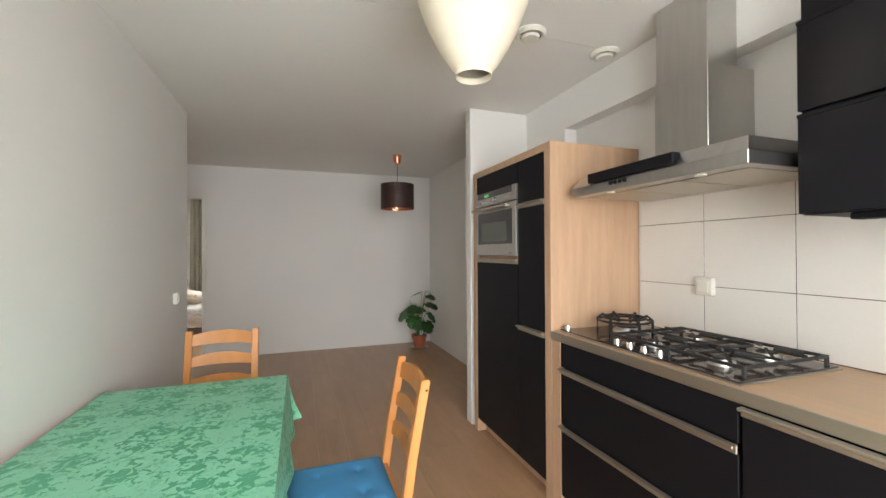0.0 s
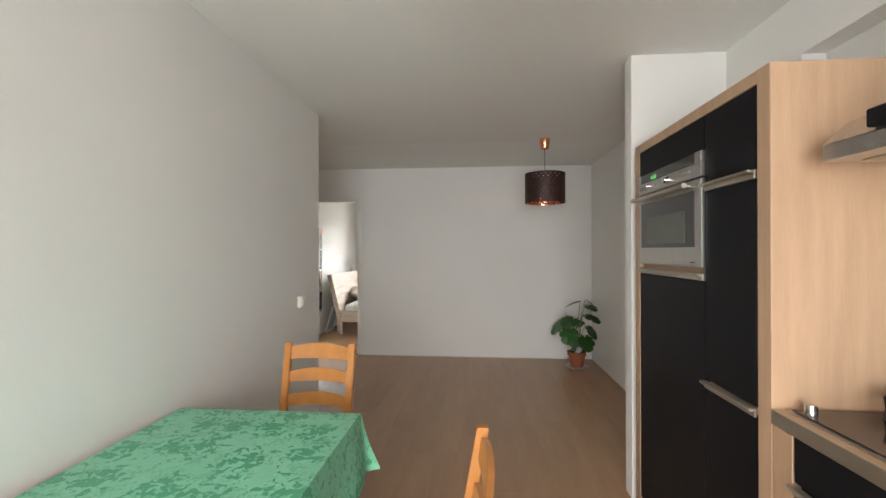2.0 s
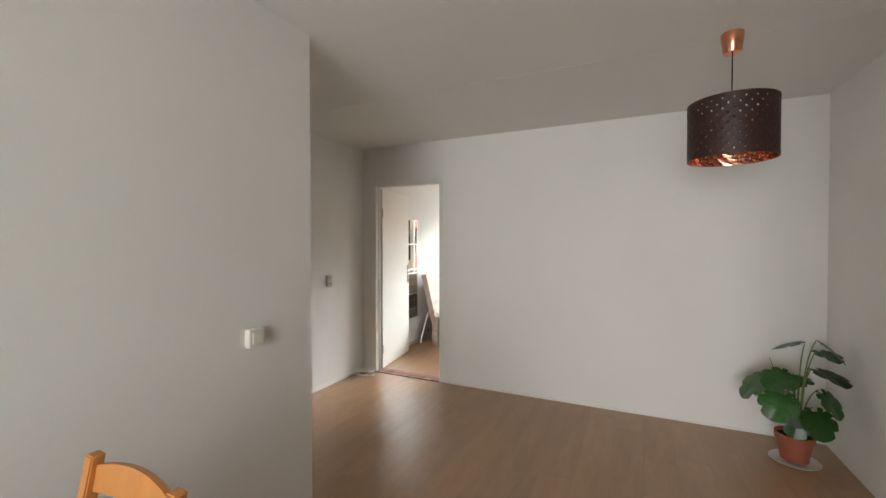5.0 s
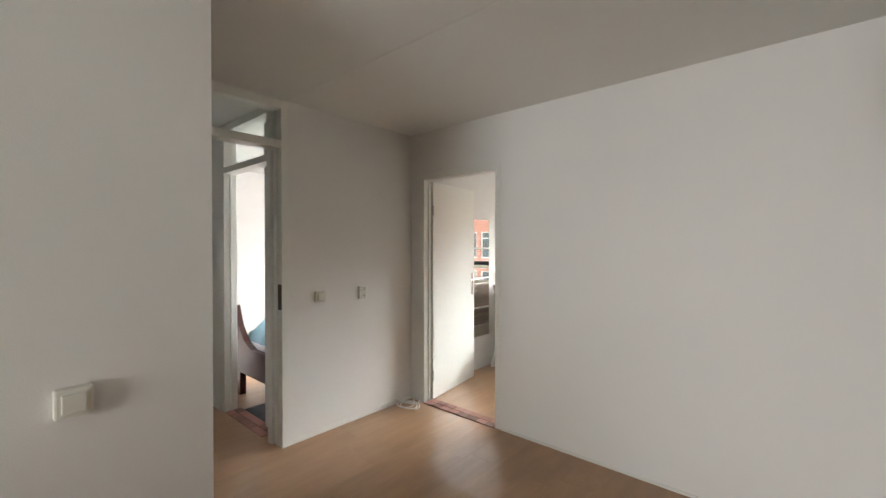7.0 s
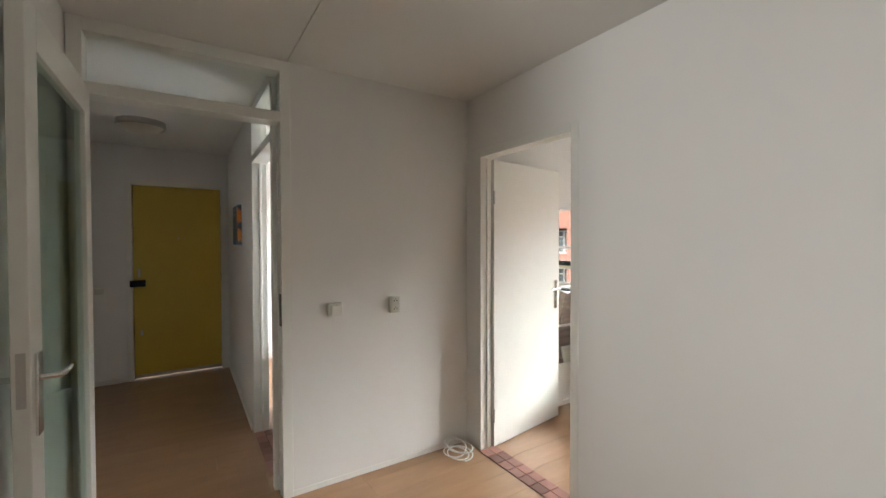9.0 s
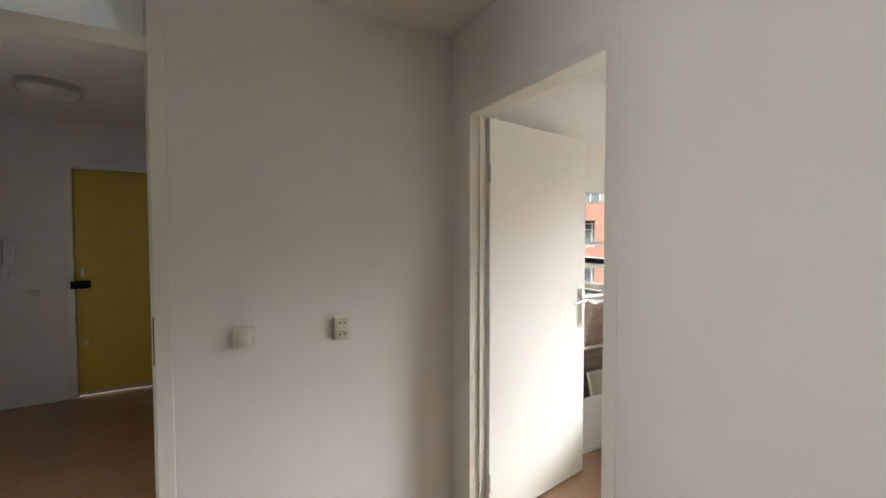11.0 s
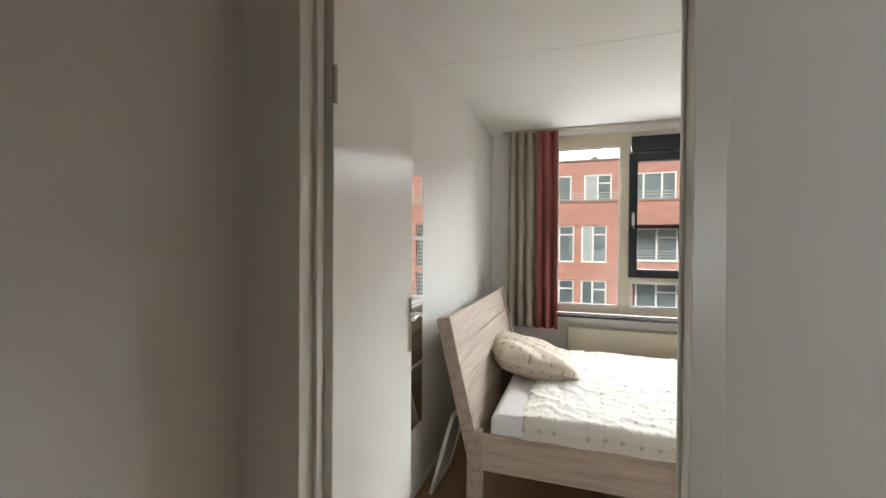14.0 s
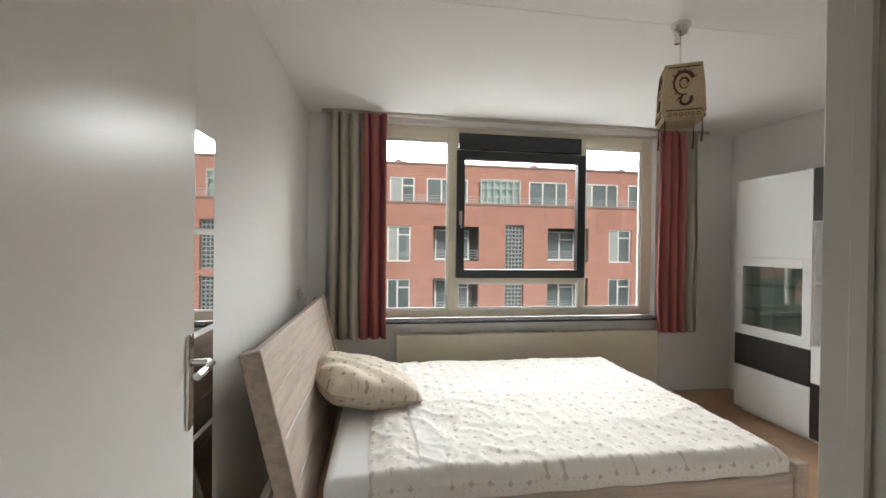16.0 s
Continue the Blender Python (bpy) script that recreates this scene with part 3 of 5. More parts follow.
def strip(parent, y0, y1, z, h=0.028):
    """An aluminium grip profile along a front's edge."""
    bm = shape()
    box(bm, KX - 0.026, y0 + 0.002, z, KX - 0.019, y1 - 0.002, z + h, 0.002)
    box(bm, KX - 0.044, y0 + 0.002, z + h * 0.62, KX - 0.026, y1 - 0.002, z + h, 0.003)
    return part("handle", parent, bm, ALU, "aluminium grip strip")


tall = thing("tall_cabinet", (2.4, 2.22, 0), "tall beech cabinet with black fronts and built-in oven", "cabinet")
bm = shape()
box(bm, KX - 0.02, 1.72, 0, 2.6985, 1.778, 1.93, 0.002)
box(bm, KX + 0.3, 1.778, 0.1, 2.6985, 2.275, 1.888)
box(bm, KX - 0.02, 2.672, 0, 2.598, 2.73, 1.93, 0.002)
box(bm, KX - 0.02, 1.778, 1.888, 2.598, 2.672, 1.93, 0.002)
box(bm, KX + 0.05, 1.778, 0, 2.598, 2.672, 0.10)
box(bm, KX, 1.778, 0.10, 2.598, 2.672, 1.888)
part("body", tall, bm, BEECH, "light beech carcass")
d = cabinet_front(tall, "door", 2.066, 2.670, 0.10, 1.262)
strip(d, 2.066, 2.670, 1.264)
cabinet_front(tall, "door", 2.066, 2.670, 1.762, 1.886)
d = cabinet_front(tall, "door", 1.780, 2.064, 0.10, 0.868)
strip(d, 1.780, 2.064, 0.868)
d = cabinet_front(tall, "door", 1.780, 2.064, 0.90, 1.60)
strip(d, 1.780, 2.064, 1.60)
cabinet_front(tall, "door", 1.780, 2.064, 1.632, 1.886)

oven = thing("oven", (KX, 2.37, 1.313), "stainless steel built-in compact oven with dark glass", "oven")
bm = shape()
box(bm, KX - 0.028, 2.070, 1.313, KX - 0.0005, 2.660, 1.655, 0.003)
d = part("door", oven, bm, STEEL)
bm = shape()
box(bm, KX - 0.031, 2.118, 1.392, KX - 0.028, 2.622, 1.612, 0.001)
part("window", d, bm, DARK_GLASS, "dark oven glass")
bm = shape()
box(bm, KX - 0.0325, 2.185, 1.410, KX - 0.031, 2.56, 1.540, 0.0006)
part("inner_window", d, bm, material("oven_inner_glass", (0.10, 0.105, 0.09), 0.15, bump=0))
bm = shape()
rod(bm, (KX - 0.062, 2.13, 1.634), (KX - 0.062, 2.655, 1.634), 0.011, seg=16)
for y in (2.16, 2.61):
    rod(bm, (KX - 0.062, y, 1.634), (KX - 0.028, y, 1.634), 0.007, seg=10)
part("handle", d, bm, ALU, "round metal bar handle", True)
bm = shape()
box(bm, KX - 0.03, 2.070, 1.661, KX - 0.0005, 2.660, 1.716, 0.002)
box(bm, KX - 0.03, 2.070, 1.7165, KX - 0.0005, 2.118, 1.758, 0.002)
box(bm, KX - 0.03, 2.632, 1.7165, KX - 0.0005, 2.660, 1.758, 0.002)
c = part("control_panel", oven, bm, STEEL)
bm = shape()
box(bm, KX - 0.028, 2.119, 1.717, KX - 0.001, 2.631, 1.758, 0.001)
part("display", c, bm, DARK_GLASS, "black glass display strip")
bm = shape()
# clock reading 11:33, seen from the room with y falling to the right
for y, lit in ((2.518, "bc"), (2.506, "bc"), (2.486, "abgcd"), (2.470, "abgcd")):
    for seg, (a, z0, w, h) in {"a": (0, 0.017, 0.009, 0.002), "g": (0, 0.0085, 0.009, 0.002), "d": (0, 0, 0.009, 0.002), "b": (0.007, 0.0105, 0.002, 0.0065), "c": (0.007, 0.002, 0.002, 0.0065)}.items():
        if seg in lit:
            box(bm, KX - 0.0288, y - a - w, 1.722 + z0, KX - 0.0281, y - a, 1.722 + z0 + h)
for z in (1.727, 1.734):
    box(bm, KX - 0.0288, 2.4915, z, KX - 0.0281, 2.4935, z + 0.002)
part("digits", c, bm, CLOCK, "green glowing clock digits", kind="stuff")
for y, r in ((2.515, 0.009), (2.335, 0.017)):
    bm = shape()
    rod(bm, (KX - 0.03, y, 1.690), (KX - 0.052, y, 1.690), r, r * 0.85, 20)
    part("knob", c, bm, CHROME, "", True)
bm = shape()
for i in range(5):
    rod(bm, (KX - 0.03, 2.255 - 0.024 * i, 1.690), (KX - 0.033, 2.255 - 0.024 * i, 1.690), 0.006, seg=10)
for y in (2.455, 2.40):
    rod(bm, (KX - 0.03, y, 1.690), (KX - 0.033, y, 1.690), 0.006, seg=10)
part("button", c, bm, ALU, kind="stuff")
bm = shape()
for k in range(2):
    box(bm, KX - 0.0312, 2.555, 1.682 + 0.010 * k, KX - 0.03, 2.635, 1.685 + 0.010 * k)
box(bm, KX - 0.0292, 2.12, 1.330, KX - 0.028, 2.155, 1.334)
part("marking", c, bm, DARK_HOLE, "small dark print", kind="stuff")

# base units under the worktop
def base_unit(y0, y1, fronts):
    u = thing("base_cabinet", (2.4, (y0 + y1) / 2, 0), "black kitchen base cabinet with aluminium grip strips", "cabinet", "kitchen base units")
    bm = shape()
    box(bm, KX + 0.001, y0, 0.10, 2.698, y1, 0.878)
    box(bm, KX + 0.06, y0, 0, 2.698, y1, 0.10)
    part("body", u, bm, BLACK)
    for z0, z1, top in fronts:
        d = cabinet_front(u, "drawer", y0, y1, z0, z1)
        if top:
            strip(d, y0, y1, z1, 0.030)
    return u


base_unit(0.746, 1.640, [(0.10, 0.428, True), (0.462, 0.720, True), (0.754, 0.876, False)])
base_unit(0.172, 0.738, [(0.10, 0.842, True)])
base_unit(-0.432, 0.168, [(0.10, 0.842, True)])
base_unit(-1.290, -0.436, [(0.10, 0.842, True)])
ep = thing("end_panel", (2.4, 1.66, 0), "light beech end panel beside the drawers", "panel")
bm = shape()
box(bm, KX - 0.02, 1.643, 0, 2.698, 1.716, 0.879, 0.0015)
part("board", ep, bm, BEECH)
wt = thing("worktop", (2.4, 0.2, 0.88), "beech kitchen worktop with an aluminium edge", "worktop")
bm = shape()
box(bm, KX - 0.012, -1.295, 0.881, 2.698, 1.718, 0.920, 0.001)
part("slab", wt, bm, WORKTOP_WOOD)
bm = shape()
box(bm, KX - 0.024, -1.295, 0.878, KX - 0.0125, 1.718, 0.921, 0.002)
part("edge", wt, bm, ALU, "aluminium edge strip")

# gas hob
hob = thing("gas_hob", (2.42, 1.27, 0.921), "five-burner gas hob with cast iron grates", "hob")
bm = shape()
box(bm, 2.125, 0.757, 0.921, 2.64, 1.70, 0.926, 0.002)
part("rim", hob, bm, STEEL)
bm = shape()
box(bm, 2.133, 0.765, 0.926, 2.632, 1.693, 0.931, 0.002)
part("plate", hob, bm, material("hob_glass", (0.05, 0.035, 0.028), 0.10, bump=0))


def burner(x, y, r):
    bm = shape()
    rod(bm, (x, y, 0.931), (x, y, 0.945), r, r * 0.95, 24)
    rod(bm, (x, y, 0.945), (x, y, 0.953), r * 0.75, r * 0.7, 24)
    part("burner", hob, bm, STEEL, "", True)
    bm = shape()
    rod(bm, (x, y, 0.953), (x, y, 0.958), r * 0.72, r * 0.62, 24)
    part("burner_cap", hob, bm, IRON, "", True)


for x, y, r in ((2.28, 0.93, 0.045), (2.52, 0.93, 0.05), (2.28, 1.23, 0.035), (2.52, 1.23, 0.045), (2.42, 1.53, 0.065)):
    burner(x, y, r)


def grate(x0, y0, x1, y1, z=0.968):
    bm = shape()
    for a, b in (((x0, y0), (x1, y0)), ((x0, y1), (x1, y1)), ((x0, y0), (x0, y1)), ((x1, y0), (x1, y1))):
        box(bm, min(a[0], b[0]) - 0.006, min(a[1], b[1]) - 0.006, z - 0.012, max(a[0], b[0]) + 0.006, max(a[1], b[1]) + 0.006, z, 0.003)
    for cx in ((x0 * 3 + x1) / 4, (x0 + x1 * 3) / 4):
        cy = (y0 + y1) / 2
        for k in range(4):
            a = 0.785 + 1.5708 * k
            tube(bm, [(cx + 0.032 * math.cos(a), cy + 0.032 * math.sin(a), z + 0.006), (cx + 0.12 * math.cos(a), cy + 0.12 * math.sin(a), z - 0.004)], 0.006, 6)
        box(bm, cx - 0.006, y0, z - 0.002, cx + 0.006, cy - 0.035, z + 0.008, 0.003)
        box(bm, cx - 0.006, cy + 0.035, z - 0.002, cx + 0.006, y1, z + 0.008, 0.003)
    box(bm, (x0 + x1) / 2 - 0.006, y0, z - 0.01, (x0 + x1) / 2 + 0.006, y1, z, 0.003)
    for x in (x0, x1):
        for y in (y0, y1):
            rod(bm, (x, y, 0.931), (x, y, z), 0.008, 0.007, 8)
    part("grate", hob, bm, IRON, "cast iron pan grate")


grate(2.19, 0.79, 2.61, 1.075)
grate(2.19, 1.09, 2.61, 1.375)
bm = shape()
for z, r in ((0.985, 0.125), (1.0, 0.10)):
    pts = [(2.42 + r * math.cos(6.28319 * k / 24), 1.545 + r * math.sin(6.28319 * k / 24), z) for k in range(25)]
    tube(bm, pts, 0.006, 6)
for k in range(6):
    a = 6.28319 * k / 6 + 0.3
    c, s_ = math.cos(a), math.sin(a)
    tube(bm, [(2.42 + 0.13 * c, 1.545 + 0.13 * s_, 0.931), (2.42 + 0.13 * c, 1.545 + 0.13 * s_, 0.99), (2.42 + 0.105 * c, 1.545 + 0.105 * s_, 1.012), (2.42 + 0.05 * c, 1.545 + 0.05 * s_, 0.985)], 0.007, 6)
part("wok_ring", hob, bm, IRON, "tall cast iron wok ring")
for y in (1.09, 1.165, 1.24, 1.315, 1.665):
    bm = shape()
    rod(bm, (2.163, y, 0.931), (2.163, y, 0.955), 0.016, 0.014, 20)
    part("knob", hob, bm, CHROME, "", True)

# cooker hood
hood = thing("cooker_hood", (2.45, 1.2, 1.62), "stainless steel chimney cooker hood with black control band", "hood")
bm = shape()
box(bm, 2.17, 0.757, 1.615, 2.698, 1.635, 1.660, 0.002)
sheet_pts = [(2.17, 0.757, 1.660), (2.17, 1.635, 1.660), (2.698, 1.635, 1.660), (2.698, 0.757, 1.660)]
top_pts = [(2.215, 0.785, 1.715), (2.215, 1.61, 1.715), (2.698, 1.61, 1.715), (2.698, 0.785, 1.715)]
lo = [bm.verts.new(p) for p in sheet_pts]
hi = [bm.verts.new(p) for p in top_pts]
for k in range(4):
    bm.faces.new((lo[k], lo[(k + 1) % 4], hi[(k + 1) % 4], hi[k]))
bm.faces.new(hi)
part("canopy", hood, bm, STEEL)
bm = shape()
box(bm, 2.42, 1.08, 1.716, 2.698, 1.345, 2.12, 0.002)
box(bm, 2.425, 1.085, 2.12, 2.60, 1.340, H - 0.001, 0.002)
part("chimney", hood, bm, STEEL)
bm = shape()
box(bm, 2.158, 1.02, 1.668, 2.20, 1.50, 1.712, 0.004)
part("control_band", hood, bm, BLACK, "black glass control band")
bm = shape()
for k in range(4):
    rod(bm, (2.17, 1.27 + 0.028 * k, 1.648), (2.163, 1.27 + 0.028 * k, 1.648), 0.009, 0.008, 14)
part("button", hood, bm, BLACK)
bm = shape()
for k in range(3):
    box(bm, 2.24, 0.80 + 0.27 * k, 1.6115, 2.64, 1.06 + 0.27 * k, 1.6145, 0.001)
part("filter", hood, bm, ALU, "metal grease filter")
for y in (0.95, 1.40):
    bm = shape()
    rod(bm, (2.21, y, 1.6095), (2.21, y, 1.6148), 0.02, 0.02, 18)
    part("lamp", hood, bm, LAMP_GLASS)

wc = thing("wall_cabinet", (2.5, 0.2, 1.48), "black wall cabinet with two glass flap doors", "cabinet")
bm = shape()
box(bm, 2.372, -0.45, 1.452, 2.698, 0.725, 2.195, 0.002)
part("body", wc, bm, BLACK)
for z0, z1 in ((1.455, 1.772), (1.782, 2.07)):
    bm = shape()
    box(bm, 2.350, -0.448, z0, 2.370, 0.725, z1, 0.002)
    d = part("door", wc, bm, material("black_flap_glass", (0.008, 0.008, 0.010), 0.18, bump=0, spec=0.25))
    bm = shape()
    box(bm, 2.346, -0.448, z1 - 0.012, 2.350, 0.725, z1, 0.001)
    part("handle", d, bm, BLACK)
bm = shape()
box(bm, 2.40, 0.30, 1.432, 2.46, 0.62, 1.451, 0.003)
part("lamp", wc, bm, BLACK, "slim under-cabinet lamp")


def switch(at, out, label, kind="switch", wide=0.08, tall=0.08):
    """A surface-mounted switch or double socket. out: the wall's normal, 'x' or 'y' with its sign."""
    o = thing("light_switch" if kind == "switch" else "wall_socket", at, label, "switch" if kind == "switch" else "socket")
    m = Matrix.Translation(at) @ pose(0, 0, 0, 0, 0, {"x": 90, "-x": -90, "-y": 0, "y": 180}[out])
    bm = shape()
    box(bm, -wide / 2, -0.030, -tall / 2, wide / 2, -0.0005, tall / 2, 0.006, m, 2)
    part("housing", o, bm, PLASTIC)
    if kind == "switch":
        bm = shape()
        box(bm, -wide * 0.33, -0.037, -tall * 0.33, wide * 0.33, -0.030, tall * 0.33, 0.004, m, 2)
        part("rocker", o, bm, PLASTIC)
    else:
        n = 2 if tall > 0.09 else 1
        bm, bh = shape(), shape()
        for k in range(n):
            z = (k - (n - 1) / 2) * 0.052
            ring = [m @ Vector((0.021 * math.cos(a), -0.031, z + 0.021 * math.sin(a))) for a in [6.28319 * q / 24 for q in range(25)]]
            tube(bm, ring, 0.0028, 6)
            # holes are dark discs on the face, their shade put into the colour
            for dx in (-0.0095, 0.0095):
                rod(bh, m @ Vector((dx, -0.0301, z)), m @ Vector((dx, -0.0325, z)), 0.0036, seg=10)
            rod(bh, m @ Vector((0, -0.0301, z + 0.012)), m @ Vector((0, -0.0325, z + 0.012)), 0.0025, seg=8)
        part("ring", o, bm, PLASTIC, "", True)
        part("hole", o, bh, DARK_HOLE, kind="stuff")
    return o


switch((2.692, 1.30, 1.168), "-x", "cream wall switch on the tiles", "switch", 0.085, 0.085)
switch((0.0, 3.25, 1.02), "x", "cream light switch on the white wall")
switch((-1.27, 4.786, 1.052), "x", "cream light switch on the white wall")
switch((-1.27, 5.177, 1.048), "x", "cream double socket on the white wall", "socket", 0.07, 0.105)
switch((-4.20, 3.30, 0.96), "x", "white switch beside the entrance door", "switch", 0.075, 0.06)
switch((-1.345, 8.70, 0.985), "x", "cream socket on the bedroom wall", "socket", 0.05, 0.08)

# ceiling vents
for x, y in ((1.96, 1.68), (2.47, 1.73)):
    o = thing("ceiling_vent", (x, y, H), "round cream ceiling vent", "vent", "kitchen ceiling vents")
    bm = shape()
    lathe(bm, x, y, [(0.078, H), (0.080, H - 0.008), (0.066, H - 0.022), (0.056, H - 0.018), (0.054, H - 0.004)], 32)
    part("ring", o, bm, PLASTIC, "", True)
    bm = shape()
    lathe(bm, x, y, [(0.0, H - 0.036), (0.040, H - 0.034), (0.046, H - 0.024), (0.03, H - 0.004), (0.0, H - 0.002)], 32)
    part("disc", o, bm, PLASTIC, "", True)

# ---- table, chairs ----
table = thing("dining_table", (0.40, 1.47, 0), "pine dining table against the wall", "table")
bm = shape()
box(bm, 0.04, 0.87, 0.70, 0.765, 2.045, 0.730, 0.004)
part("top", table, bm, PINE)
bm = shape()
for b in ((0.09, 0.92, 0.61, 0.715, 0.94, 0.70), (0.09, 1.975, 0.61, 0.715, 1.995, 0.70), (0.09, 0.94, 0.61, 0.11, 1.975, 0.70), (0.695, 0.94, 0.61, 0.715, 1.975, 0.70)):
    box(bm, *b, bevel=0.002)
part("apron", table, bm, PINE)
for x in (0.075, 0.675):
    for y in (0.905, 1.955):
        bm = shape()
        box(bm, x, y, 0, x + 0.055, y + 0.055, 0.70, 0.004)
        part("leg", table, bm, PINE)
cloth = thing("tablecloth", (0.40, 1.47, 0.73), "green damask tablecloth with a leaf pattern", "tablecloth")


def cloth_point(u, v):
    """The top lies flat; the rims hang down with soft folds, flaring at the corners."""
    x0, x1, y0, y1, drop = 0.035, 0.772, 0.865, 2.045, 0.25
    s, t_ = u * (x1 - x0 + drop * 1.0) , v * (y1 - y0 + 2 * drop) - drop
    x, y, z = x0 + s, y0 + t_, 0.735
    dx = max(0.0, x - x1)
    dy = max(0.0, y - y1) - max(0.0, y0 - y)
    fall = max(dx, abs(dy))
    both = min(dx, abs(dy))
    if dx > 0:
        x = x1 + 0.012 + (0.10 * dx) + 0.012 * math.sin(y * 17) * dx / drop + both * 0.14
    if dy:
        y = (y1 + 0.012 + 0.08 * dy if dy > 0 else y0 - 0.012 + 0.08 * dy) + (0.014 * math.sin(x * 19) * abs(dy) / drop + both * 0.14) * (1 if dy > 0 else -1)
    z -= fall * 0.98
    if not fall:
        z += 0.0016 * noise.noise(Vector((x * 6, y * 6, 1))) + 0.0012 * max(0, math.sin((x + y) * 22)) * noise.noise(Vector((x * 3, y * 3, 4)))
    elif fall < 0.02:
        z += 0.004
    return (max(x, 0.012), y, z)


bm = shape()
sheet(bm, 60, 90, cloth_point)
part("cloth", cloth, bm, CLOTH_GREEN, "", True, 0.0015)


def chair():
    """A ladder-back chair facing +y, its back posts at y = 0."""
    o = thing("dining_chair", (0, 0, 0), "varnished pine ladder-back dining chair by the table", "chair", "dining chairs")
    lean = 0.075
    for sx in (-1, 1):
        bm = shape()
        prof = [(0.0, 0.02), (0.22, 0.005), (0.44, 0.0), (0.62, -0.025), (0.89, -lean)]
        ring = []
        x = sx * 0.175
        for z, y in prof:
            ring.append([bm.verts.new((x - 0.018, y - 0.014, z)), bm.verts.new((x + 0.018, y - 0.014, z)), bm.verts.new((x + 0.018, y + 0.018, z)), bm.verts.new((x - 0.018, y + 0.018, z))])
        for a, b in zip(ring, ring[1:]):
            for k in range(4):
                bm.faces.new((a[k], a[(k + 1) % 4], b[(k + 1) % 4], b[k]))
        bm.faces.new(ring[0][::-1])
        bm.faces.new(ring[-1])
        bmesh.ops.bevel(bm, geom=bm.edges[:], offset=0.004, segments=2, affect="EDGES")
        part("post", o, bm, PINE, "", True)
        bm = shape()
        box(bm, sx * 0.175 - 0.018, 0.345, 0, sx * 0.175 + 0.018, 0.381, 0.43, 0.004)
        part("leg", o, bm, PINE)
        bm = shape()
        box(bm, sx * 0.175 - 0.010, 0.018, 0.18, sx * 0.175 + 0.010, 0.345, 0.205, 0.003)
        part("stretcher", o, bm, PINE)
        bm = shape()
        rod(bm, (sx * 0.194, 0.002 - lean, 0.855), (sx * 0.1925, 0.002 - lean, 0.855), 0.005, seg=10)
        part("plug", o, bm, IRON)
    for zc, h in ((0.835, 0.062), (0.715, 0.052), (0.595, 0.052)):
        bm = shape()

        def slat(u, v, zc=zc, h=h):
            x = -0.157 + 0.314 * u
            arch = 0.022 * (1 - (2 * u - 1) ** 2)
            z = zc - h / 2 + h * v + (arch if v > 0.5 else arch * 0.35)
            y = -lean * (z - 0.44) / 0.45 * 0.95 - 0.010 * (1 - (2 * u - 1) ** 2)
            return (x, y, z)

        sheet(bm, 14, 2, slat)
        part("slat", o, bm, PINE, "", True, 0.016)
    bm = shape()
    box(bm, -0.20, -0.005, 0.43, 0.20, 0.395, 0.447, 0.005, None, 2)
    part("seat", o, bm, PINE)
    bm = shape()
    box(bm, -0.157, 0.355, 0.37, 0.157, 0.372, 0.43, 0.002)
    part("apron", o, bm, PINE)
    return o


def cushion():
    o = thing("seat_cushion", (0, 0, 0.448), "tufted blue cotton seat cushion on the chair", "cushion", "seat cushions")

    def pad(u, v):
        x, y = -0.19 + 0.38 * u, 0.0 + 0.38 * v
        e = min(u, 1 - u, v, 1 - v)
        z = 0.449 + 0.040 * min(1, e / 0.14) ** 0.5
        for a in (0.3, 0.7):
            for b in (0.3, 0.7):
                r2 = ((u - a) ** 2 + ((v - b)) ** 2)
                z -= 0.020 * math.exp(-r2 / 0.0012) + 0.007 * math.exp(-r2 / 0.012)
        return (x, y, z)

    bm = shape()
    sheet(bm, 44, 44, pad)
    part("pad", o, bm, CUSHION, "", True, 0.006)
    return o


ch = chair()
cu = cushion()
ch.matrix_basis = pose(0.415, 2.50, 0, 0, 0, 178)
cu.matrix_basis = pose(0.415, 2.485, 0.448, 0, 0, 178)
m2 = pose(1.19, 1.436, 0, 0, 0, 90)
copy_thing(ch, m2)
copy_thing(cu, m2 @ pose(0, 0.015, 0.448))

# kitchen pendant
pl = thing("pendant_lamp", (1.413, 1.16, H), "white woven paper pendant lamp shade", "lamp")
bm = shape()
prof = [(0.058, 1.962), (0.062, 1.943)]
for i in range(61):
    u = i / 60
    r = 0.062 + 0.145 * math.sin(min(1, u * 1.25) * 1.5708) ** 0.85 if u < 0.8 else 0.207 - 0.14 * ((u - 0.8) / 0.2) ** 2
    prof.append((r + (0.0016 if i % 2 else 0), 1.962 + 0.46 * u))
lathe(bm, 1.413, 1.16, prof, 56)
part("shade", pl, bm, PAPER, "", True, 0.002)
bm = shape()
tube(bm, [(1.413 + 0.062 * math.cos(6.28319 * k / 32), 1.16 + 0.062 * math.sin(6.28319 * k / 32), 1.962) for k in range(33)], 0.004, 6)
part("rim", pl, bm, PAPER, "", True)
bm = shape()
rod(bm, (1.413, 1.16, 2.16), (1.413, 1.16, H), 0.004, seg=8)
rod(bm, (1.413, 1.16, 2.10), (1.413, 1.16, 2.18), 0.02, seg=12)
part("cord", pl, bm, CABLE)

# living room pendant
CX, CY = 1.91, 4.485
ll = thing("pendant_lamp", (CX, CY, H), "dark lattice drum pendant lamp with copper lining", "lamp")


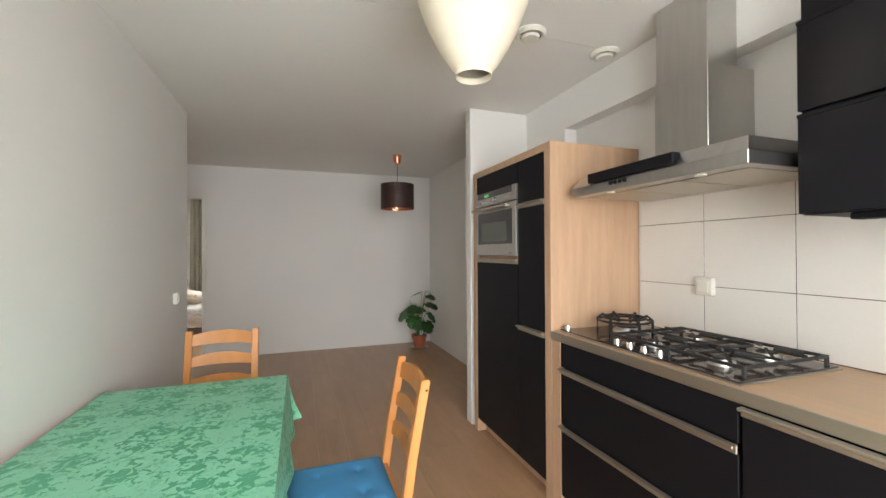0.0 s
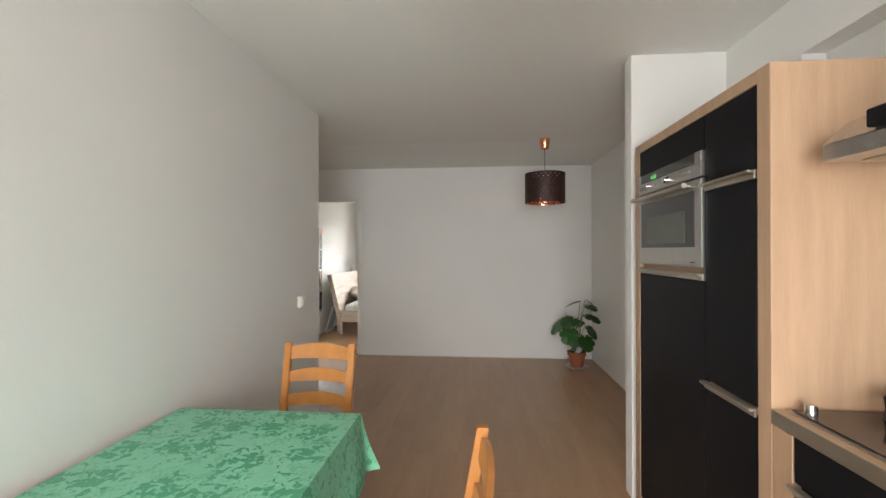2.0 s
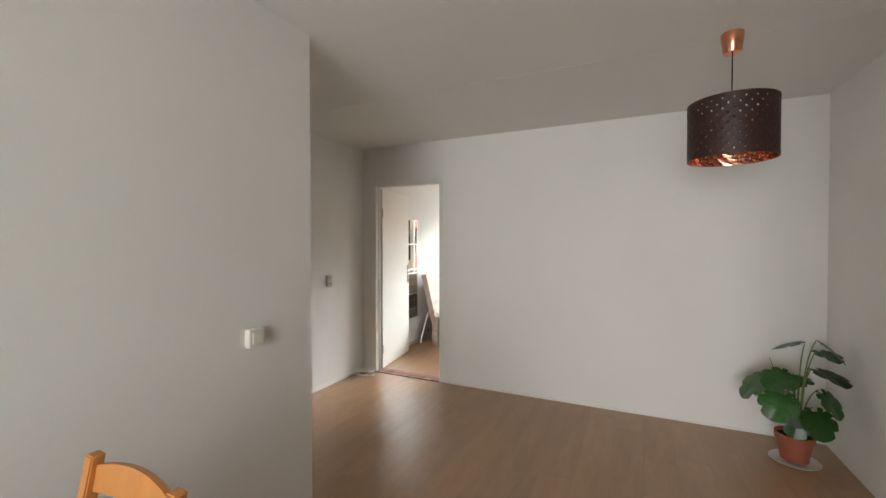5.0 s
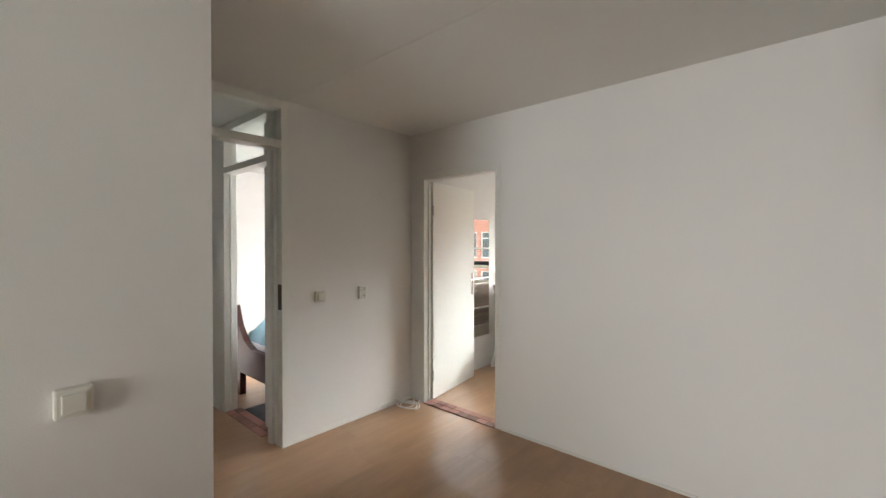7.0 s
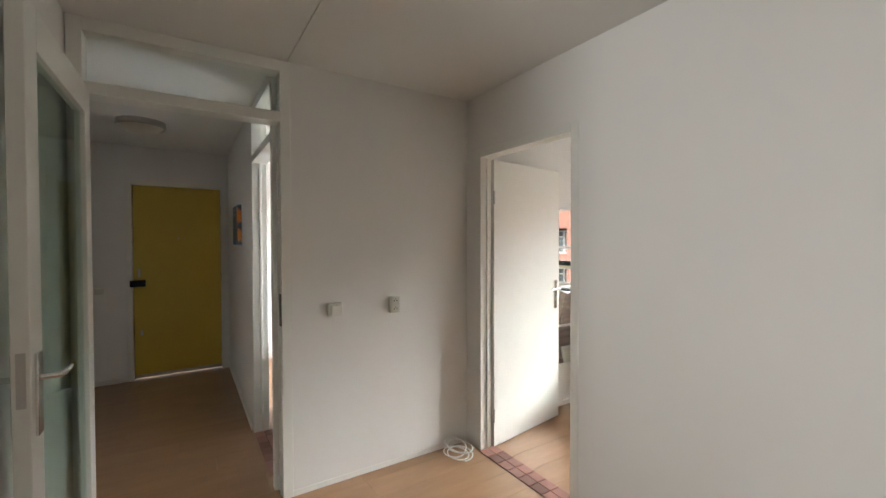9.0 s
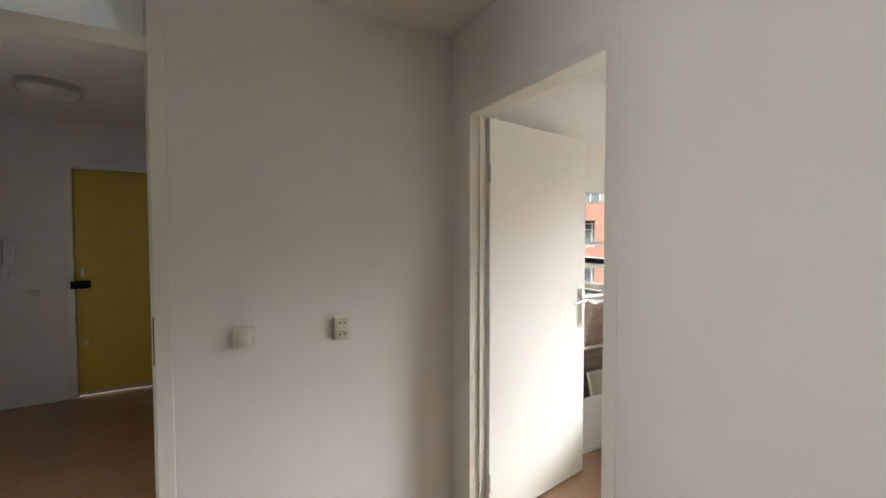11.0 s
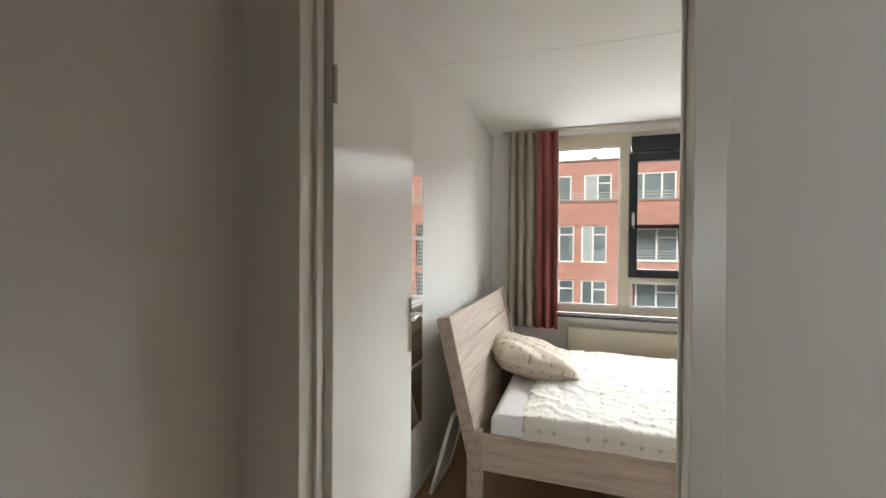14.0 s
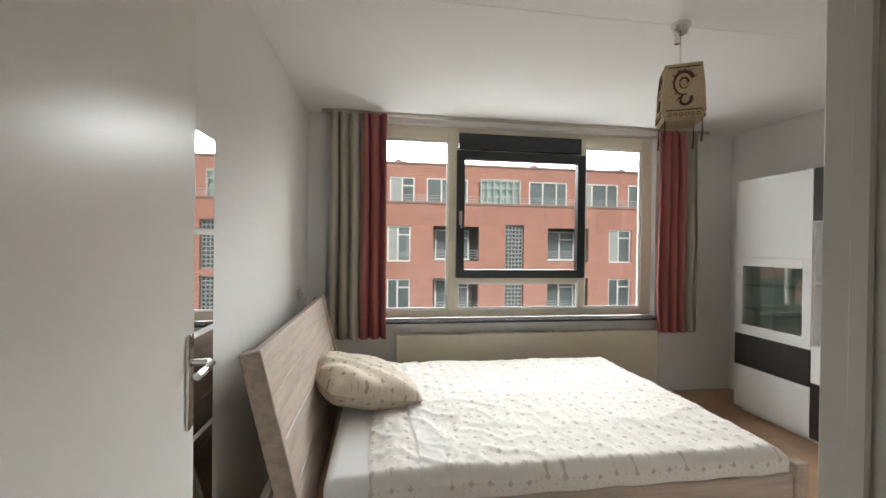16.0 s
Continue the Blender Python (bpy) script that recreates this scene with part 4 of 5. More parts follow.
def lattice(r, zlo, zhi, width, n=26, rings=0.012):
    bm = shape()
    steps = 12
    for way in (1, -1):
        for k in range(n):
            prev = None
            for i in range(steps + 1):
                u = i / steps
                a = 6.28319 * k / n + way * u * 1.45
                z = zlo + (zhi - zlo) * u
                w = width / r / 2
                cur = (bm.verts.new((CX + r * math.cos(a - w), CY + r * math.sin(a - w), z)), bm.verts.new((CX + r * math.cos(a + w), CY + r * math.sin(a + w), z)))
                if prev:
                    bm.faces.new((prev[0], prev[1], cur[1], cur[0]))
                prev = cur
        r += 0.0006
    lathe(bm, CX, CY, [(r, zlo - 0.001), (r, zlo + rings)], 64)
    lathe(bm, CX, CY, [(r, zhi - rings), (r, zhi + 0.001)], 64)
    return bm


part("shade", ll, lattice(0.190, 1.838, 2.12, 0.034), SHADE_DARK, "dark bronze lattice shade", False, 0.0008)
part("lining", ll, lattice(0.1865, 1.838, 2.12, 0.034), COPPER, "shiny copper lining", False, 0.0006)
bm = shape()
lathe(bm, CX, CY, [(0.0, H - 0.1), (0.036, H - 0.098), (0.040, H - 0.09), (0.050, H - 0.004), (0.050, H)], 32)
part("canopy", ll, bm, COPPER, "copper ceiling canopy", True)
bm = shape()
rod(bm, (CX, CY, 2.10), (CX, CY, H - 0.09), 0.003, seg=8)
rod(bm, (CX, CY, 2.02), (CX, CY, 2.10), 0.02, seg=14)
part("cord", ll, bm, BLACK)
bm = shape()
bmesh.ops.create_uvsphere(bm, u_segments=16, v_segments=10, radius=0.04, matrix=Matrix.Translation((CX, CY, 1.975)))
part("bulb", ll, bm, LAMP_GLASS, "", True)
bm = shape()
for k in range(3):
    a = 6.28319 * k / 3
    rod(bm, (CX, CY, 2.10), (CX + 0.186 * math.cos(a), CY + 0.186 * math.sin(a), 2.115), 0.002, seg=6)
part("spider", ll, bm, COPPER)

# ---- monstera ----
PX, PY = 2.42, 5.37
pot = thing("potted_plant", (PX, PY, 0), "split-leaf houseplant in a terracotta pot", "plant")
bm = shape()
lathe(bm, PX, PY, [(0.0, 0.02), (0.072, 0.02), (0.094, 0.15), (0.104, 0.15), (0.106, 0.19), (0.096, 0.19), (0.092, 0.165), (0.0, 0.165)], 40)
part("pot", pot, bm, CLAY, "terracotta pot", True)
bm = shape()
lathe(bm, PX, PY, [(0.0, 0.167), (0.092, 0.170)], 24)
part("soil", pot, bm, SOIL)
sc = thing("saucer", (PX, PY, 0), "white ceramic saucer under the plant pot", "saucer")
bm = shape()
lathe(bm, PX, PY, [(0.0, 0.002), (0.105, 0.002), (0.135, 0.018), (0.131, 0.020), (0.10, 0.010), (0.0, 0.010)], 40)
part("dish", sc, bm, CERAMIC, "", True)


def leaf_mesh():
    """A heart-shaped leaf with cuts from its rim, folded along the midrib; the stalk joins at the origin and it points along +y."""
    bm = shape()
    n = 40
    rim = []
    for i in range(n + 1):
        a = -2.75 + 5.5 * i / n
        r = 0.5 * (1 + 0.28 * math.cos(a)) * (0.78 + 0.22 * abs(math.cos(a / 2)))
        if abs(a) > 0.55 and abs(a) < 2.3:
            r *= 1 - 0.34 * max(0, math.cos(a * 8.5)) ** 6
        rim.append((r * math.sin(a), 0.28 + r * math.cos(a)))

    def lift(x, y):
        return 0.26 * abs(x) - 0.5 * x * x - 0.34 * (y - 0.1) ** 2 * (1 if y > 0 else 0.4)

    mid = [bm.verts.new((0, 0.9 * k / 8, lift(0, 0.9 * k / 8) - 0.01)) for k in range(9)]
    outer = [bm.verts.new((x, y, lift(x, y))) for x, y in rim]
    inner = [bm.verts.new((x * 0.55, 0.28 + (y - 0.28) * 0.55, lift(x * 0.55, 0.28 + (y - 0.28) * 0.55))) for x, y in rim]
    for a, b, c, e in zip(outer, outer[1:], inner[1:], inner):
        bm.faces.new((a, b, c, e))

    def near(v):
        return min(range(9), key=lambda k: abs(mid[k].co.y - v.co.y * 0.9))

    for a, b in zip(inner, inner[1:]):
        ka, kb = near(a), near(b)
        if ka == kb:
            bm.faces.new((a, b, mid[ka]))
        else:
            bm.faces.new((a, b, mid[kb], mid[ka])) if abs(ka - kb) == 1 else bm.faces.new((a, b, mid[ka]))
    return mesh("leaf", bm, LEAF, True)


LEAF_MESH = leaf_mesh()
rng = random.Random(7)
LEAVES = [(-0.22, -0.02, 0.50, 100, 35, 0.24), (-0.13, -0.16, 0.44, 150, 50, 0.22), (0.02, 0.10, 0.50, -20, 25, 0.20), (0.12, -0.04, 0.57, -70, 20, 0.23),
          (0.17, 0.03, 0.72, -100, 30, 0.20), (0.07, 0.0, 0.70, 60, 10, 0.20), (-0.05, -0.10, 0.54, 130, 15, 0.22), (0.10, -0.13, 0.36, 200, 50, 0.21),
          (-0.08, 0.10, 0.50, 40, 25, 0.18), (0.15, -0.10, 0.46, 230, 40, 0.20), (0.0, -0.15, 0.33, 170, 60, 0.18), (0.20, 0.10, 0.66, -60, 20, 0.17)]
for dx, dy, z, yaw, droop, size in LEAVES:
    z *= 1.1
    bm = shape()
    p0, p2 = Vector((PX + dx * 0.15, PY + dy * 0.15, 0.165)), Vector((PX + dx * 0.62, PY + dy * 0.62, z))
    p1 = Vector((PX + dx * 0.2, PY + dy * 0.2, z * 0.85))
    tube(bm, [(1 - u) ** 2 * p0 + 2 * u * (1 - u) * p1 + u * u * p2 for u in [i / 9 for i in range(10)]], lambda u: 0.006 - 0.003 * u, 6)
    part("stem", pot, bm, STEM, "", True)
    lf = new("leaf", LEAF_MESH)
    lf.parent = pot
    lf.matrix_parent_inverse = pot.matrix_basis.inverted()
    lf.matrix_basis = Matrix.Translation(p2) @ pose(0, 0, 0, -droop, rng.uniform(-15, 15), yaw) @ Matrix.Diagonal((size, size, size, 1))
bm = shape()
tube(bm, [(PX - 0.03, PY, 0.17), (PX - 0.06, PY, 0.45), (PX - 0.14, PY - 0.01, 0.67)], lambda u: 0.006 - 0.004 * u, 6)
part("stem", pot, bm, STEM, "", True)

# cable coil in the corner
cb = thing("cable", (-1.12, 5.56, 0), "coiled white cable lying on the floor", "cable")
bm = shape()
pts = []
for i in range(90):
    a = i * 0.28
    r = 0.075 + 0.02 * math.sin(i * 0.37)
    pts.append((-1.13 + r * 1.2 * math.cos(a) + 0.012 * math.sin(i * 0.21), 5.58 + r * math.sin(a), 0.007 + 0.0008 * i + 0.02 * max(0, math.sin(a * 0.5))))
tube(bm, pts, 0.0045, 6)
part("lead", cb, bm, CABLE, "", True)

# ---- hall things ----
o = thing("ceiling_lamp", (-3.10, 3.74, H), "flat round ceiling lamp with a metal rim", "lamp")
bm = shape()
lathe(bm, -3.10, 3.74, [(0.17, H), (0.175, H - 0.04), (0.165, H - 0.05), (0.155, H - 0.045)], 40)
part("rim", o, bm, STEEL, "", True)
bm = shape()
lathe(bm, -3.10, 3.74, [(0.157, H - 0.045), (0.12, H - 0.075), (0.06, H - 0.09), (0.0, H - 0.093)], 40)
part("bowl", o, bm, LAMP_GLASS, "", True)
o = thing("intercom", (-4.19, 3.15, 1.3), "white wall intercom handset", "intercom")
bm = shape()
box(bm, -4.199, 3.09, 1.20, -4.165, 3.20, 1.42, 0.006, None, 2)
part("base", o, bm, GLOSS_WHITE)
bm = shape()
box(bm, -4.165, 3.095, 1.20, -4.13, 3.14, 1.425, 0.01, None, 2)
part("handset", o, bm, GLOSS_WHITE)
bm = shape()
tube(bm, [(-4.15, 3.12, 1.20), (-4.15, 3.12, 1.08), (-4.15, 3.14, 1.05), (-4.16, 3.16, 1.1), (-4.17, 3.16, 1.21)], 0.005)
part("cord", o, bm, CABLE, "", True)
o = thing("painting", (-3.15, 4.45, 1.6), "small unframed canvas painting in blue and orange", "painting")
bm = shape()
box(bm, -3.34, 4.435, 1.43, -2.92, 4.469, 1.79, 0.003)
part("canvas", o, bm, PICTURE)

# small bedroom: bed and mat
o = thing("bed", (-2.2, 5.7, 0), "dark red wooden single bed with pale blue bedding", "bed")
bm = shape()
# foot end with a top edge that falls away from its tall post
prof = [(-2.735, 0.84), (-2.69, 0.85), (-2.60, 0.66), (-2.47, 0.53), (-2.32, 0.47), (-1.76, 0.47), (-1.76, 0.22), (-2.56, 0.22), (-2.56, 0.0), (-2.67, 0.0), (-2.68, 0.45)]
front = [bm.verts.new((x, 4.73, z)) for x, z in prof]
back = [bm.verts.new((x, 4.785, z)) for x, z in prof]
bm.faces.new(front)
bm.faces.new(back[::-1])
for k in range(len(prof)):
    bm.faces.new((front[k], front[(k + 1) % len(prof)], back[(k + 1) % len(prof)], back[k]))
part("footboard", o, bm, RED_WOOD)
bm = shape()
box(bm, -2.68, 4.786, 0.22, -2.64, 6.75, 0.47, 0.005)
box(bm, -1.80, 4.786, 0.22, -1.76, 6.75, 0.47, 0.005)
box(bm, -2.68, 6.751, 0, -1.76, 6.80, 0.90, 0.005)
for x in (-1.83,):
    box(bm, x, 4.735, 0, x + 0.06, 4.78, 0.219, 0.004)
part("frame", o, bm, RED_WOOD)
bm = shape()
box(bm, -2.638, 4.79, 0.30, -1.802, 6.745, 0.52, 0.03, None, 2)
part("mattress", o, bm, SHEET)
bm = shape()
sheet(bm, 30, 44, lambda u, v: (-2.62 + 0.81 * u, 4.80 + 1.6 * v, 0.50 + 0.26 * (min(1, min(u, 1 - u, v, 1 - v) * 7)) ** 0.5 + 0.07 * noise.noise(Vector((u * 4, v * 7, 2))) + 0.04 * noise.noise(Vector((u * 11, v * 18, 5)))))
part("duvet", o, bm, BLUE_CLOTH, "crumpled pale blue duvet", True, 0.01)
o = thing("door_mat", (-1.9, 4.75, 0), "grey woven mat inside the doorway", "mat")
bm = shape()
box(bm, -2.15, 4.60, 0.0045, -1.72, 5.05, 0.016, 0.004)
part("weave", o, bm, GREY_CLOTH)

# ---- bedroom things ----
BX0, BX1, BY0, BY1 = -1.04, 1.11, 7.03, 8.63
bed = thing("double_bed", (0, 7.92, 0), "grey-oak double bed with a slanted headboard, made up", "bed")
hbm = Matrix.Translation((-1.005, 0, 0.265)) @ pose(0, 0, 0, 0, -13.6, 0)
for k in range(4):
    bm = shape()
    box(bm, -0.018, BY0 + 0.05, 0.02 + 0.178 * k, 0.018, BY1 - 0.05, 0.02 + 0.178 * (k + 1) - 0.003, 0.003, hbm)
    part("headboard", bed, bm, BEDWOOD, "grey oak headboard plank")
for y in (BY0, BY1 - 0.05):
    bm = shape()
    box(bm, -0.045, y, -0.04, 0.030, y + 0.05, 0.735, 0.004, hbm)
    part("stile", bed, bm, BEDWOOD)
    bm = shape()
    box(bm, BX0 - 0.01, y - 0.002, 0, BX0 + 0.07, y + 0.052, 0.40, 0.004)
    part("leg", bed, bm, BEDWOOD)
    bm = shape()
    box(bm, BX1 - 0.06, y - 0.002, 0, BX1 + 0.005, y + 0.052, 0.435, 0.004)
    part("leg", bed, bm, BEDWOOD)
    bm = shape()
    box(bm, BX0 + 0.07, y + 0.008, 0.20, BX1 - 0.06, y + 0.042, 0.385, 0.004)
    part("rail", bed, bm, BEDWOOD_X)
bm = shape()
box(bm, BX1 - 0.045, BY0 + 0.05, 0.20, BX1 - 0.01, BY1 - 0.05, 0.425, 0.004)
part("footboard", bed, bm, BEDWOOD)
bm = shape()
for i in range(14):
    box(bm, BX0 + 0.1 + i * 0.145, BY0 + 0.05, 0.262, BX0 + 0.18 + i * 0.145, BY1 - 0.05, 0.282)
part("slat", bed, bm, BEECH, "", kind="stuff")
mt = thing("mattress", (0.05, 7.85, 0.285), "white fitted sheet on a thick mattress", "mattress")
bm = shape()
box(bm, BX0 + 0.10, BY0 + 0.045, 0.285, BX1 - 0.07, BY1 - 0.045, 0.478, 0.045, None, 4)
part("body", mt, bm, SHEET, "", True)
dv = thing("bed_cover", (0.2, 7.92, 0.48), "white cotton bed cover with small brown dots, creased", "bed cover")


def cover(u, v):
    x0, x1, y0, y1 = -0.77, BX1 - 0.062, BY0 + 0.035, BY1 - 0.035
    drop = 0.085
    x = x0 + (x1 - x0 + drop) * u
    y = y0 - drop + (y1 - y0 + 2 * drop) * v
    z = 0.486
    fx, fy = max(0, x - x1), max(0, y0 - y) + max(0, y - y1)
    fall = max(fx, fy)
    cx, cy = min(x, x1), min(max(y, y0), y1)
    e = min(cy - y0, y1 - cy, x1 - cx)
    round_ = 0.03 * max(0, 1 - e / 0.05) ** 2
    big = noise.noise(Vector((cx * 2.2, cy * 2.6, 3)))
    crease = abs(noise.noise(Vector((cx * 7 + cy * 3, cy * 4.5 - cx * 2, 9))))
    small = abs(noise.noise(Vector((cx * 16 - cy * 5, cy * 9 + cx * 8, 2))))
    z += 0.012 * big + 0.055 * max(0, 0.20 - crease) ** 1.3 + 0.024 * max(0, 0.16 - small) - round_
    if u < 0.1:
        z += 0.012 * math.sin(u / 0.1 * 3.14159)
    sgn = -1 if y < y0 else 1
    oy = cy + (sgn * (0.008 + 0.004 * math.sin(cx * 23)) if fy else 0)
    ox = cx + (0.004 if fx else 0)
    return (ox, oy, z - fall)


bm = shape()
sheet(bm, 150, 120, cover)
part("cloth", dv, bm, DUVET, "", True, 0.003)
# plain hemmed band across the turned-down end
bm = shape()


def band(u, v):
    span = BX1 - 0.062 + 0.085 + 0.77
    p = cover((0.19 + 0.11 * u) / span, v)
    return (p[0] + 0.012 * math.sin(v * 9), p[1] - (0.004 if v < 0.05 else 0), p[2] + 0.0065)


sheet(bm, 10, 120, band)
part("hem", dv, bm, material("plain_hem", (0.74, 0.71, 0.67), 0.9, vary=0.04, scale=6, bump=0.2, grain=200), "plain white hem band", True, 0.002)
pw = thing("pillow", (-0.98, 7.95, 0.48), "plump dotted beige pillow leaning on the headboard", "pillow")


def pillow_half(sign):
    def f(u, v):
        a, b = 2 * u - 1, 2 * v - 1
        edge = max(0, (1 - a ** 4) * (1 - b ** 4)) ** 0.55
        x, y = a * 0.29 * (1 - 0.10 * b * b), b * 0.36 * (1 - 0.10 * a * a)
        z = sign * 0.105 * edge + 0.006 * noise.noise(Vector((a * 4, b * 4, sign))) * edge + 0.008 * edge * math.sin(8 * (a + 1.2 * b) + 3 * noise.noise(Vector((a, b, 0))))
        return Vector((x, y, z))
    return f


bm = shape()
for sg in (1, -1):
    sheet(bm, 30, 30, pillow_half(sg))
bmesh.ops.remove_doubles(bm, verts=bm.verts, dist=0.0008)
bmesh.ops.transform(bm, matrix=Matrix.Translation((-0.84, 7.97, 0.565)) @ pose(0, 0, 0, 0, 13, 20), verts=bm.verts)
part("case", pw, bm, PILLOW, "", True)

# mirrors on the bedroom wall
for k in range(4):
    o = thing("mirror_tile", (-1.345, 6.96, 0.375 + 0.345 * k), "square frameless mirror tile on the wall", "mirror", "mirror tiles")
    bm = shape()
    box(bm, -1.3445, 6.80, 0.375 + 0.345 * k, -1.339, 7.128, 0.375 + 0.345 * k + 0.325, 0.001)
    part("glass", o, bm, MIRROR)
o = thing("picture_frame", (-1.34, 7.2, 0), "white framed print leaning on the back of the headboard", "picture frame")
lm = Matrix.Translation((-1.27, 7.06, 0.006)) @ pose(0, 0, 0, 0, 15.5, 0)
bm = shape()
for b in ((0, 0, 0, 0.02, 0.022, 0.46), (0, 0.328, 0, 0.02, 0.35, 0.46), (0, 0.022, 0, 0.02, 0.328, 0.022), (0, 0.022, 0.438, 0.02, 0.328, 0.46)):
    box(bm, *b, 0.002, lm)
part("frame", o, bm, GLOSS_WHITE)
bm = shape()
box(bm, 0.003, 0.022, 0.022, 0.008, 0.328, 0.438, 0, lm)
part("backing", o, bm, CREAM, "tan card backing")
bm = shape()
box(bm, 0.009, 0.022, 0.022, 0.012, 0.328, 0.438, 0, lm)
part("print", o, bm, spotted(material("grey_print", (0.62, 0.62, 0.60), 0.35, vary=0.25, scale=9), (0.02, 0.02, 0.02), 14, 0.22, None, 0.06, 0.1, 0.9), "black and white print")

# radiator
rad = thing("radiator", (0.42, 9.0, 0.1), "cream panel radiator under the window", "radiator")
bm = shape()
box(bm, -0.60, 8.965, 0.13, 1.81, 8.985, 0.60, 0.006, None, 2)
box(bm, -0.60, 9.02, 0.13, 1.81, 9.035, 0.60, 0.006, None, 2)
part("panel", rad, bm, RADIATOR)
bm = shape()
for i in range(59):
    box(bm, -0.585 + i * 0.04, 8.985, 0.590, -0.557 + i * 0.04, 9.02, 0.606, 0.001)
box(bm, -0.602, 8.96, 0.575, -0.595, 9.04, 0.608, 0.002)
box(bm, 1.805, 8.96, 0.575, 1.812, 9.04, 0.608, 0.002)
part("grille", rad, bm, RADIATOR, kind="stuff")
bm = shape()
rod(bm, (1.835, 9.0, 0.59), (1.835, 9.0, 0.70), 0.018, 0.02, 16)
tube(bm, [(1.835, 9.0, 0.6), (1.835, 9.0, 0.1), (1.835, 9.0, 0.0)], 0.008)
part("valve", rad, bm, PLASTIC, "", True)
for x in (-0.35, 1.55):
    bm = shape()
    box(bm, x, 9.0, 0.2, x + 0.03, 9.059, 0.55)
    box(bm, x + 0.008, 9.0, 0.0, x + 0.022, 9.014, 0.2)
    part("bracket", rad, bm, RADIATOR)

# curtains on a ceiling rail
rl = thing("curtain_rail", (0.38, 8.95, 2.44), "slim white curtain rail under the ceiling", "rail")
bm = shape()
box(bm, -1.22, 8.938, 2.435, 2.30, 8.962, 2.459, 0.003)
part("track", rl, bm, ALU)


def curtain(x0, x1, seam, pink_left, seed):
    o = thing("curtain", ((x0 + x1) / 2, 8.94, 0.6), "gathered curtain in beige and old rose cotton", "curtain", "bedroom curtains")
    for pink in (0, 1):
        half = pink if not pink_left else 1 - pink
        a, b = (x0, seam) if not half else (seam, x1)

        def fold(u, v, a=a, b=b):
            spread = 0.97 + 0.06 * (1 - v)
            mid = (x0 + x1) / 2
            x = mid + (a + (b - a) * u - mid) * spread
            w = (a + (b - a) * u) * 75 + seed + 1.2 * noise.noise(Vector((u * 3, v * 1.5, seed)))
            y = 8.925 + 0.046 * math.sin(w) * (0.6 + 0.4 * (1 - v)) + 0.012 * noise.noise(Vector((x * 6, v * 3, seed)))
            x += 0.012 * math.cos(w) + 0.02 * (1 - v) * noise.noise(Vector((v * 2, seed, 1)))
            return (x, y, 0.59 + 1.845 * v)

        bm = shape()
        sheet(bm, 70, 24, fold)
        sheet(bm, 70, 24, lambda u, v: (fold(u, v)[0], fold(u, v)[1] + 0.003, fold(u, v)[2]))
        part("panel", o, bm, CURTAIN_PINK if pink else CURTAIN_BEIGE, "old rose cloth" if pink else "beige cloth", True)


curtain(-1.15, -0.70, -0.885, False, 1.0)
curtain(1.765, 2.17, 2.02, True, 4.0)

# storage unit along the east wall
su = thing("display_cabinet", (2.25, 8.0, 0), "white and black-brown cabinet with a glass door", "cabinet")
SX = 2.08
bm = shape()
ys = (8.66, 8.035, 7.41)
for b in ((SX + 0.02, 8.642, 0.03, 2.448, 8.66, 1.94), (SX + 0.02, 8.026, 0.03, 2.448, 8.044, 1.94), (SX + 0.02, 7.41, 0.03, 2.448, 7.428, 1.94),
          (2.436, 7.428, 0.03, 2.448, 8.642, 1.94), (SX + 0.02, 7.428, 0.03, 2.436, 8.642, 0.05), (SX + 0.02, 7.428, 1.922, 2.436, 8.642, 1.94),
          (SX + 0.02, 8.044, 1.285, 2.436, 8.642, 1.303), (SX + 0.02, 8.044, 0.64, 2.436, 8.642, 0.658), (SX + 0.02, 7.428, 0.675, 2.436, 8.026, 0.693),
          (SX + 0.02, 7.428, 1.56, 2.436, 8.026, 1.578), (SX + 0.02, 7.428, 1.12, 2.436, 8.026, 1.138), (SX + 0.04, 7.45, 0.0, 2.43, 8.62, 0.03)):
    box(bm, *b)
part("body", su, bm, WHITE_LACQUER)
for y0, y1, z0, z1, mat in ((8.037, 8.66, 1.297, 1.94, WHITE_LACQUER), (8.037, 8.66, 0.390, 0.649, BLACK_BROWN), (8.037, 8.66, 0.032, 0.386, WHITE_LACQUER),
                            (7.41, 8.033, 1.57, 1.94, BLACK_BROWN), (7.41, 8.033, 0.425, 0.685, WHITE_LACQUER), (7.41, 8.033, 0.032, 0.421, BLACK_BROWN)):
    bm = shape()
    box(bm, SX, y0, z0, SX + 0.0195, y1, z1, 0.0015)
    part("door", su, bm, mat, "black-brown front" if mat is BLACK_BROWN else "white lacquered front")
bm = shape()
for b in ((8.037, 0.653, 8.10, 1.293), (8.597, 0.653, 8.66, 1.293), (8.10, 0.653, 8.597, 0.735), (8.10, 1.225, 8.597, 1.293)):
    box(bm, SX, b[0], b[1], SX + 0.0195, b[2], b[3], 0.0012)
gd2 = part("glass_door", su, bm, WHITE_LACQUER, "white framed glass door")
bm = shape()
box(bm, SX + 0.008, 8.10, 0.735, SX + 0.012, 8.597, 1.225)
p = part("pane", gd2, bm, SHOW_GLASS)
p.visible_shadow = False
for z in (0.86, 1.06):
    bm = shape()
    box(bm, SX + 0.03, 8.046, z, 2.43, 8.64, z + 0.006, 0.001)
    p = part("glass_shelf", su, bm, SHOW_GLASS, "clear glass shelf")
    p.visible_shadow = False

su.matrix_basis = Matrix.Translation((2.448, 7.95, 0))

